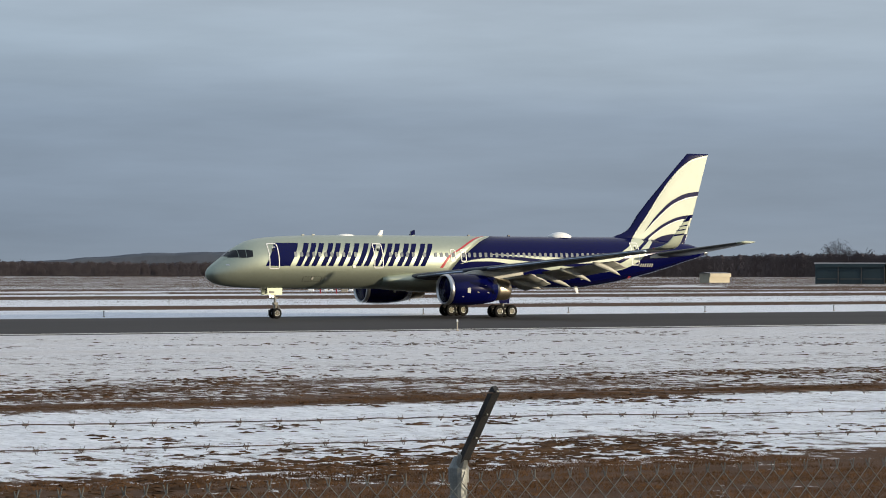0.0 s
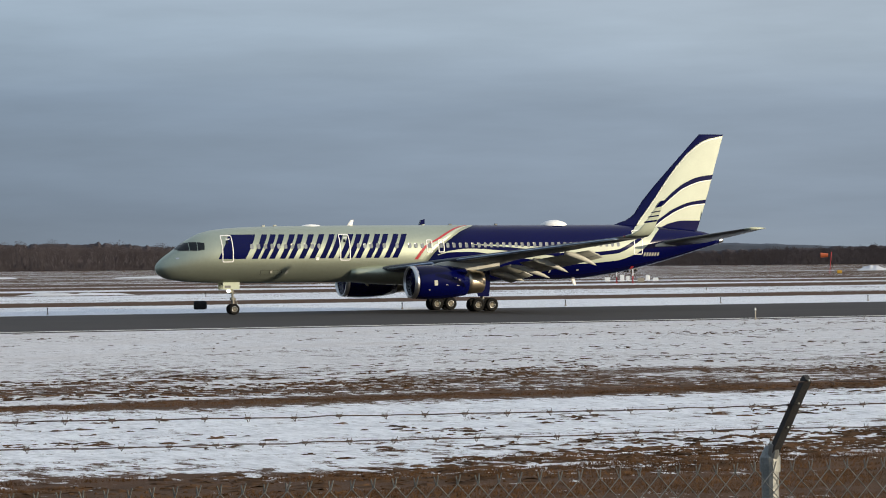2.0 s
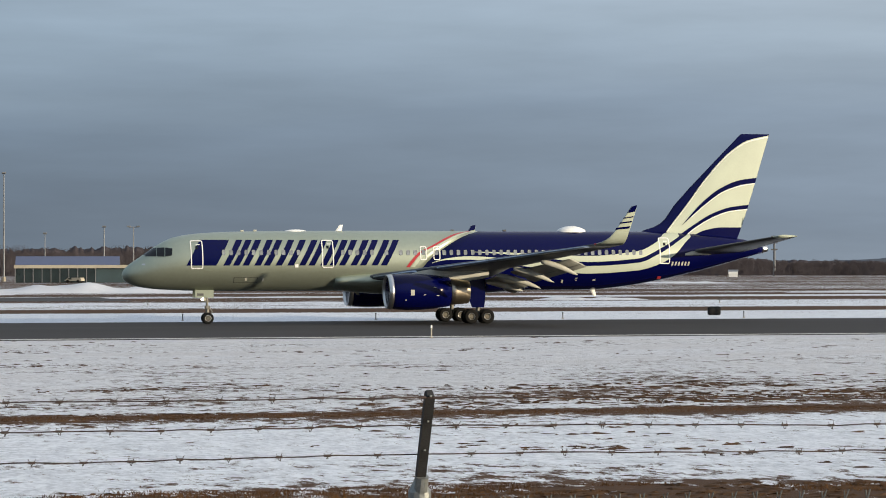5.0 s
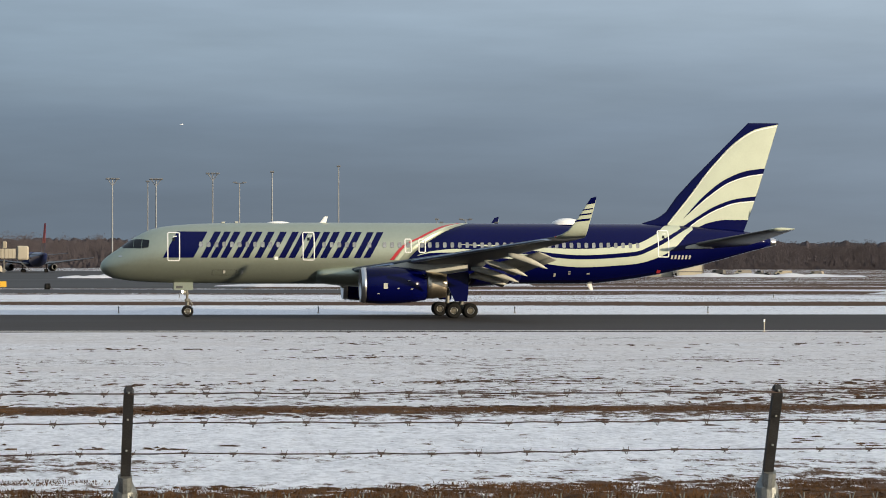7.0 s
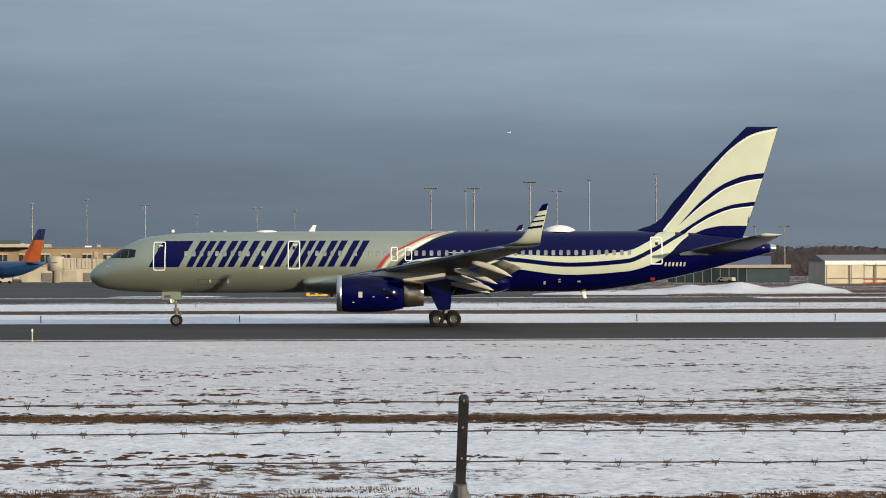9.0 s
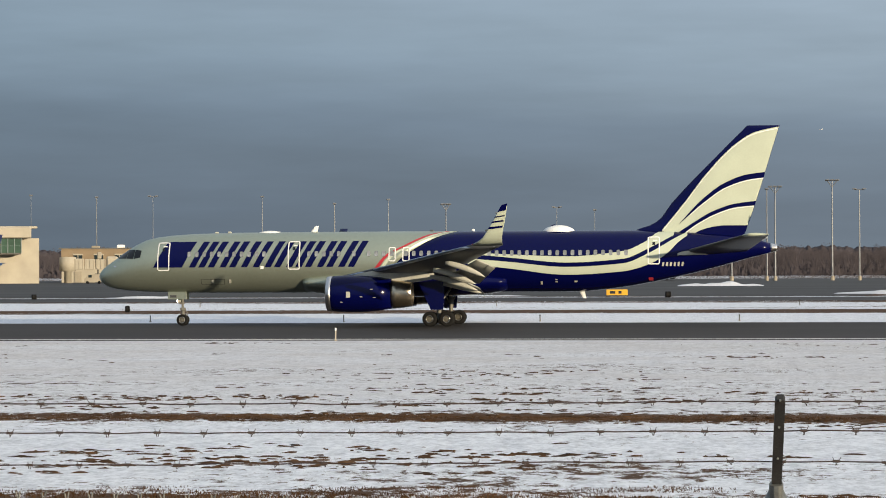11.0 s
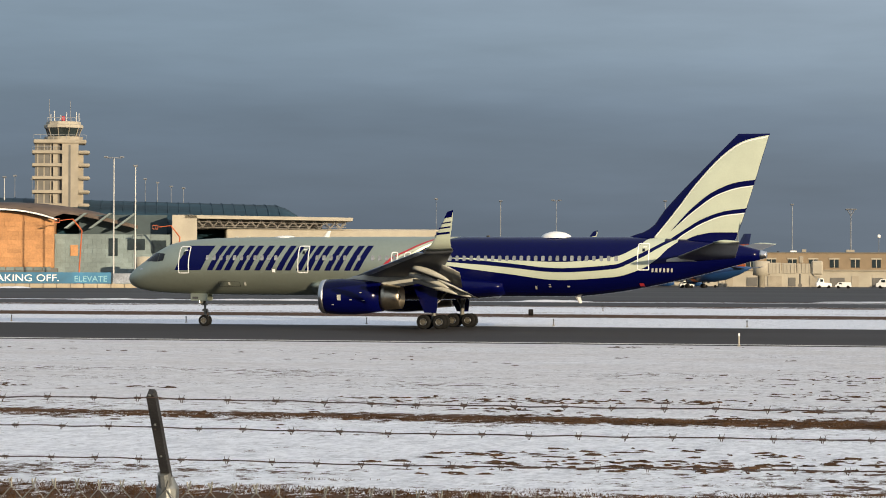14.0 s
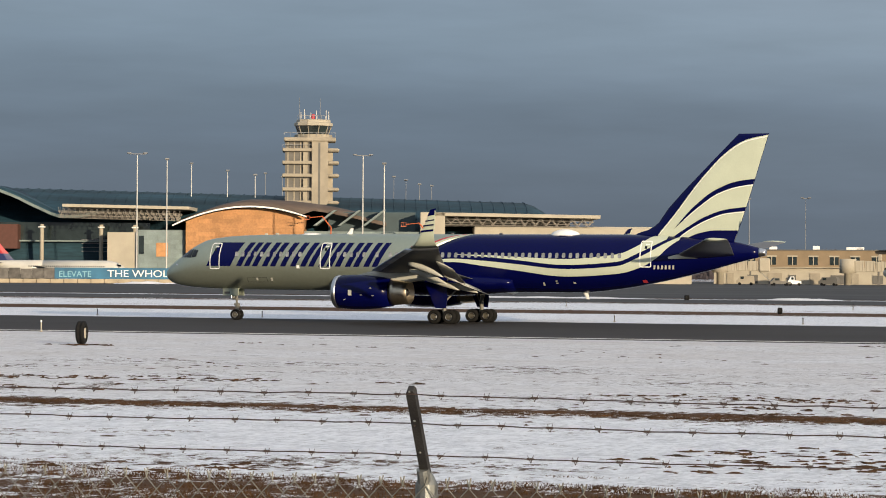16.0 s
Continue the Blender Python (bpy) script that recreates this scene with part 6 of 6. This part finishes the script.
# ---- winter woods along the horizon ----
def woods():
    rnd = random.Random(21)
    crest = spline([(-46, 9.5), (-40, 10.5), (-38.9, 12), (-38.3, 15.5), (-37.7, 11), (-34, 9), (-31, 7.5), (-27, 6.3), (-24.5, 6.2), (-22.5, 6.5), (-20.5, 7), (-18.5, 10.5), (-16.8, 12.5), (-14.5, 12.5), (-11, 12.5), (-8, 13.5), (-4, 12.5), (0, 15), (2, 15.5), (4, 13.5), (8, 13), (12, 13.5), (16, 12), (34, 12)])
    verts, faces = [], []
    for d0, share in ((1130, 0.98), (1080, 0.9), (1035, 0.76)):
        az = -46.0
        while az < 34:
            d = d0 + rnd.uniform(-18, 18)
            h = crest(az) * share * 0.96 * rnd.choice((0.86, 0.92, 0.97, 1.0, 1.07)) * rnd.uniform(0.93, 1.05)
            cx, cy = polar(az, d)
            ca, sa_ = math.cos(radians(az)), math.sin(radians(az))
            w = h * rnd.uniform(0.24, 0.42)

            def sliver(u0, z0, u1, z1, r):
                """A spray of twigs between two points across the tree."""
                n = len(verts)
                dd = rnd.uniform(-w, w)
                du, dz = u1 - u0, z1 - z0
                q = math.hypot(du, dz) or 1
                for u, z in ((u0, z0), ((u0 + u1) / 2 - dz / q * r, (z0 + z1) / 2 + du / q * r), (u1, z1), ((u0 + u1) / 2 + dz / q * r, (z0 + z1) / 2 - du / q * r)):
                    verts.append((cx + ca * u - sa_ * dd, cy + sa_ * u + ca * dd, max(0.0, z)))
                faces.append((n, n + 1, n + 2, n + 3))

            sliver(0, 0, rnd.uniform(-0.3, 0.3), h * 0.85, 0.22)
            limbs = [(rnd.uniform(0.15, 0.85) * math.pi, rnd.uniform(0.55, 1.0)) for _ in range(9)]
            for a, q in limbs:
                sliver(0, h * 0.3, math.cos(a) * w * q, h * 0.52 + math.sin(a) * h * 0.42 * q, 0.1)
            for _ in range(210):
                # fine twigs crowd round the ends of the limbs, in an upright dome
                a, q = rnd.choice(limbs)
                a, q = a + rnd.gauss(0, 0.4), min(1.0, q * rnd.uniform(0.55, 1.12))
                u, z = math.cos(a) * w * q, h * 0.52 + math.sin(a) * h * 0.45 * q
                ln, t = rnd.uniform(0.3, 0.8), a + rnd.gauss(0, 0.7)
                sliver(u, z, u + math.cos(t) * ln, z + math.sin(t) * ln, rnd.uniform(0.05, 0.1))
            for _ in range(8):
                u0, z0 = rnd.uniform(-1, 1) * w, rnd.uniform(0, 0.25) * h
                sliver(u0, z0, u0 + rnd.uniform(-0.8, 0.8), z0 + rnd.uniform(1.0, 2.5), 0.5)
            az += math.degrees(rnd.uniform(2.6, 4.6) / d)
    tagged(part("far_woods", (verts, faces), BARK), "leafless brown winter woods along the horizon", "woods", kind="stuff")

    def bank(name, dist, deep, top, material, label, a0, a1, step):
        vv, ff = [], []
        for i, a in enumerate(np.arange(a0, a1, step)):
            (x, y), (xb, yb) = polar(a, dist), polar(a, dist + deep)
            h = max(0.2, top(a))
            vv += [(x, y, 0), (x, y, h * 0.8), (*polar(a, dist + deep * 0.25), h), (xb, yb, h * 0.9), (xb, yb, 0)]
            if i:
                n = 5 * i
                ff += [(n - 5 + k, n + k, n + k + 1, n - 4 + k) for k in range(4)]
        tagged(part(name, (vv, ff), material, smooth=True), label, "woods", kind="structure")

    # the thick of the wood behind the first trees, and a wooded ridge far beyond it
    bank("backdrop_woods", 1160, 70, lambda a: min(crest(a), 13.5 if a > -20 else 10.5) * (0.9 + 0.06 * noise.noise(Vector((a * 2.2, 0, 0))) + 0.1 * noise.noise(Vector((a * 5, 3, 0))) + 0.07 * noise.noise(Vector((a * 14, 5, 0))) + 0.025 * noise.noise(Vector((a * 40, 8, 0)))), WOODS, "dense leafless wood on the horizon", -48, 35, 0.03)
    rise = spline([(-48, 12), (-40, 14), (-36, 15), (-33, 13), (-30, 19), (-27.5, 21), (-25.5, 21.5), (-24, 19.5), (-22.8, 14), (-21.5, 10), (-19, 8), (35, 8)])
    bank("backdrop_ridge", 3200, 300, lambda a: rise(a) + 1.3 * noise.noise(Vector((a * 1.6, 7, 0))) + 0.9 * noise.noise(Vector((a * 6, 9, 0))), RIDGE, "wooded ridge far beyond the field, haze painted into its colour", -48, 35, 0.1)


woods()


# ---- dead grass standing in the snow ----
def grass():
    rnd = random.Random(8)
    verts, faces = [], []

    def tuft(x, y, n, h, spread):
        for _ in range(n):
            px, py = x + rnd.gauss(0, spread), y + rnd.gauss(0, spread * 0.6)
            lean, hh, w = rnd.gauss(0, 0.35) * h, h * rnd.uniform(0.5, 1.15), 0.006 + h * 0.05
            k = len(verts)
            verts.extend(((px - w, py, 0.0), (px + w, py, 0.0), (px + lean, py + rnd.gauss(0, 0.05), hh)))
            faces.append((k, k + 1, k + 2))

    def field(x0, x1, y0, y1, count, n, h, spread, cut):
        for _ in range(count):
            y = rnd.uniform(y0, y1)
            x = rnd.uniform(x0, x1)
            q = noise.noise(Vector((x * 0.09, y * 0.5, 4.0))) + 0.5 * noise.noise(Vector((x * 0.4, y * 1.6, 9.0)))
            if q > cut:
                tuft(x, y, n, h * rnd.uniform(0.6, 1.3), spread)

    def clump(x, y, w, h):
        """A low matted tuft with a ragged crown."""
        k, n = len(verts), 5
        turn = rnd.uniform(0, 6.3)
        ring = [(math.cos(turn + 1.257 * j) * w * rnd.uniform(0.5, 1.3), math.sin(turn + 1.257 * j) * w * rnd.uniform(0.5, 1.0)) for j in range(n)]
        verts.extend((x + u, y + v, -0.01) for u, v in ring)
        verts.append((x + rnd.uniform(-0.4, 0.4) * w, y, h))
        verts.append((x + rnd.uniform(-0.7, 0.7) * w, y + w * 0.3, h * rnd.uniform(0.6, 1.1)))
        faces.extend((k + j, k + (j + 1) % n, k + n + (j > 2)) for j in range(n))
        faces.append((k + n, k + 3, k + n + 1))
        faces.append((k + n, k, k + n + 1))

    def clumps(x0, x1, y0, y1, count, w, h, cut, gain, side=0.0):
        for _ in range(count):
            x, y = rnd.uniform(x0, x1), rnd.uniform(y0, y1)
            q = noise.noise(Vector((x * 0.05, y * 0.16, 2.0))) + 0.6 * noise.noise(Vector((x * 0.25, y * 0.45, 6.0))) + 0.4 * noise.noise(Vector((x * 0.9, y * 0.9, 8.0)))
            if rnd.random() < (q + side * (x - 10) / 40 - cut) * gain:
                clump(x, y, w * rnd.uniform(0.25, 1.0) ** 1.4, h * rnd.uniform(0.4, 1.3))

    field(-27, 36, 38, 49, 22000, 5, 0.06, 0.1, -0.2)
    field(-30, 40, 49, 51.5, 5000, 5, 0.045, 0.1, 0.1)
    field(-42, 60, 72.6, 74.4, 5000, 4, 0.045, 0.12, -0.5)
    clumps(-27, 38, 43, 54, 20000, 0.4, 0.03, 0.05, 0.9, 0.2)
    clumps(-34, 50, 54, 72, 20000, 0.42, 0.03, 0.2, 0.9, 0.25)
    clumps(-42, 60, 72.0, 75.2, 6000, 0.4, 0.03, -0.3, 1.0)
    clumps(-50, 80, 75, 92, 24000, 0.42, 0.032, 0.02, 1.1, 0.15)
    clumps(-60, 100, 92, 150, 30000, 0.42, 0.03, 0.22, 0.7, 0.1)
    tx, ty = polar(26.92, 142)
    for _ in range(40):
        clump(tx + rnd.gauss(0.3, 0.8), ty + rnd.gauss(0, 0.5), rnd.uniform(0.1, 0.4), rnd.uniform(0.02, 0.07))
    tagged(part("dead_grass", (verts, faces), STRAW), "dead straw-coloured grass standing through the snow", "grass", kind="stuff")


grass()


# ---- the fence in front ----
def fence():
    fy, top = 8.6, 3.38
    base = relief(0, fy)
    f = thing("airfield_fence", pose(0, 0, 0), "chain-link airfield fence with three strands of barbed wire", "fence")
    x0, x1 = -6.2, 7.6
    # post places, lean of each arm sideways
    posts = ((5.06, -0.053, 0.0), (1.985, -0.016, -0.025), (0.06, -0.016, 0.01), (-3.1, -0.011, 0.035))
    lay = spline([(-6.2, -0.015), (-3.1, -0.02), (0.06, -0.027), (1.985, -0.03), (5.06, -0.06), (7.6, -0.09)])
    knuckle = spline([(-6.2, -0.032), (-3.1, -0.034), (-2.0, -0.05), (0.06, -0.068), (1.985, -0.078), (3.5, -0.082), (5.06, -0.084), (7.6, -0.1)])
    # each strand: its place along the arms, and lift fitted to the camera's view
    strands = (
        (0.18, spline([(-6.2, 0.034), (-2.9, 0.033), (-2.1, 0.036), (-1.7, 0.042), (-0.4, 0.054), (1.0, 0.058), (2.65, 0.064), (4.7, 0.066), (7.6, 0.067)])),
        (0.55, spline([(-6.2, 0.028), (-2.9, 0.028), (-1.7, 0.033), (-0.4, 0.04), (1.0, 0.045), (2.65, 0.044), (4.7, 0.042), (7.6, 0.042)])),
        (0.92, spline([(-6.2, 0.013), (-2.9, 0.0135), (-1.7, 0.016), (-0.4, 0.022), (1.0, 0.027), (2.65, 0.022), (4.7, 0.017), (7.6, 0.016)])),
    )
    rise = 0.262
    for px, dz, lean in posts:
        top = 3.38 + dz
        a0, a1 = Vector((px, fy, top - 0.03)), Vector((px + lean, fy - rise * 0.94, top + rise))
        d_ = (a1 - a0).normalized()
        if px < 5:
            top -= 0.03
            a0 -= d_ * 0.035
        p = part("post", merge(rod((px, fy, base), (px, fy, top - 0.06), 0.03, 14), lathe([(top - 0.07, 0.005), (top - 0.07, 0.036), (top - 0.02, 0.036), (top + 0.0, 0.026), (top + 0.02, 0.016)], "z", 14, (px, fy, 0))), GALV, f, "galvanised tubular fence post")
        rings = []
        for q in (a0, a1 - d_ * 0.012, a1):
            wq = 0.0145 if q != a1 else 0.009
            up = Vector((0, 0.7, 0.7)) * 0.012
            rings.append([tuple(q + Vector((-wq, 0, 0)) - up), tuple(q + Vector((wq, 0, 0)) - up), tuple(q + Vector((wq, 0, 0)) + up), tuple(q + Vector((-wq, 0, 0)) + up)])
        arm = part("barb_arm", loft(rings), ARM, p, "dark slanted barbed-wire arm")
        part("arm_socket", rod((px, fy + 0.004, top - 0.07), (px, fy - 0.035, top + 0.03), 0.021, 10), GALV, p, "galvanised arm socket")
        for k, lift_ in strands:
            c = Vector((px, fy, 3.35 + dz)).lerp(a1, min(0.97, k + lift_(px) / 0.292))
            part("wire_clip", box(c.x - 0.003, c.x + 0.003, c.y - 0.022, c.y - 0.012, c.z - 0.003, c.z + 0.003, 0.001), GALV, arm)
    top = 3.38
    rnd = random.Random(4)
    # a few twisted barbs, used along every strand
    kinds = []
    for _ in range(8):
        pieces = [rod((-0.011, 0, 0), (0.009, 0, 0), 0.004, 5)]
        for sd in (-1, 1):
            a = rnd.uniform(0.5, 2.4)
            dv = Vector((rnd.uniform(0.2, 0.7) * sd, math.cos(a), math.sin(a))) * 0.0125
            off = Vector((0.005 * sd, 0, 0))
            pieces.append(rod(off - dv, off + dv, 0.0015, 4, 0.0008))
        kinds.append(part("barb", merge(*pieces), WIRE))
    for k, lift_ in strands:
        y, z = fy - rise * 0.94 * (k + 0.1), top - 0.03 + (rise + 0.03) * k
        n = 150
        pts = []
        for i in range(n + 1):
            x = x0 + (x1 - x0) * i / n
            sag = min(abs(x - p[0]) for p in posts)
            pts.append(Vector((x, y + 0.003 * math.sin(i * 1.7), z + lay(x) + lift_(x) - 0.006 * min(1.0, sag) + 0.002 * rnd.uniform(-1, 1))))
        verts, faces = [], []
        for i, p in enumerate(pts):
            for a in (0, 2.094, 4.189):
                aa = a + i * 0.9
                verts.append((p.x, p.y + math.cos(aa) * 0.0026, p.z + math.sin(aa) * 0.0026))
            if i:
                m = 3 * i
                for j in range(3):
                    faces.append((m - 3 + j, m - 3 + (j + 1) % 3, m + (j + 1) % 3, m + j))
        w = part("barbed_wire", (verts, faces), WIRE, f, "rusty barbed wire strand")
        bx = x0 + rnd.uniform(0, 0.1)
        while bx < x1:
            i = int((bx - x0) / (x1 - x0) * n)
            c = pts[i].lerp(pts[min(n, i + 1)], (bx - x0) / (x1 - x0) * n - i)
            again("barb", rnd.choice(kinds), w, Matrix.Translation(c))
            bx += 0.147 + rnd.uniform(-0.008, 0.008)
    for k in kinds:
        bpy.data.objects.remove(k)
    # woven mesh: two families of slanting wires and the twisted ends along the top
    pitch, r = 0.074, 0.0025
    mesh_top = top - 0.03
    low = base + 0.05
    verts, faces = [], []

    def wire(a, b):
        n = len(verts)
        for p in (a, b):
            for dx, dy in ((-r, 0), (0, -r), (r, 0), (0, r)):
                verts.append((p[0] + dx, p[1] + dy, p[2]))
        for j in range(4):
            faces.append((n + j, n + (j + 1) % 4, n + 4 + (j + 1) % 4, n + 4 + j))

    span = mesh_top - low
    i = 0
    x = x0
    while x < x1:
        for s in (-1, 1):
            yy = fy - 0.04 + 0.002 * s
            jig = rnd.uniform(-0.003, 0.003)
            wire((x + jig, yy, mesh_top + knuckle(x) + jig), (x + s * span * 0.92, yy, low))
        # knuckle
        tw = rnd.uniform(-0.006, 0.006)
        wire((x, fy - 0.042, mesh_top + knuckle(x) - 0.004), (x + tw + 0.007, fy - 0.042, mesh_top + knuckle(x) + 0.03))
        wire((x, fy - 0.038, mesh_top + knuckle(x) - 0.004), (x + tw - 0.007, fy - 0.038, mesh_top + knuckle(x) + 0.026))
        x += pitch
    tagged(part("chain_link", (verts, faces), MESHW, f, "grey woven chain-link mesh"), kind="stuff")


fence()


# ---- what moves ----
def motions():
    walk(AIRLINER, [(t, pose(x, y, 0.03, 0, 0, -h)) for t, x, y, h in TAXI])
    walk(SPECK, [(0.0, pose(40, 4200, 190)), (7.0, pose(90, 4200, 206)), (9.5, pose(110, 4200, 208)), (16.0, pose(160, 4200, 212))])
    ts, xs = [r[0] for r in TAXI], [r[1] for r in TAXI]
    run = spline(list(zip(ts, xs)))
    for wheel, r, (x, y, z) in WHEELS:
        rows = []
        for k in range(481):
            t = k / 30
            roll = (run(0) - run(t)) / r
            rows.append((t, Matrix.Translation((x, y, z)) @ Matrix.Rotation(-roll, 4, "Y")))
        walk(wheel, rows)


motions()
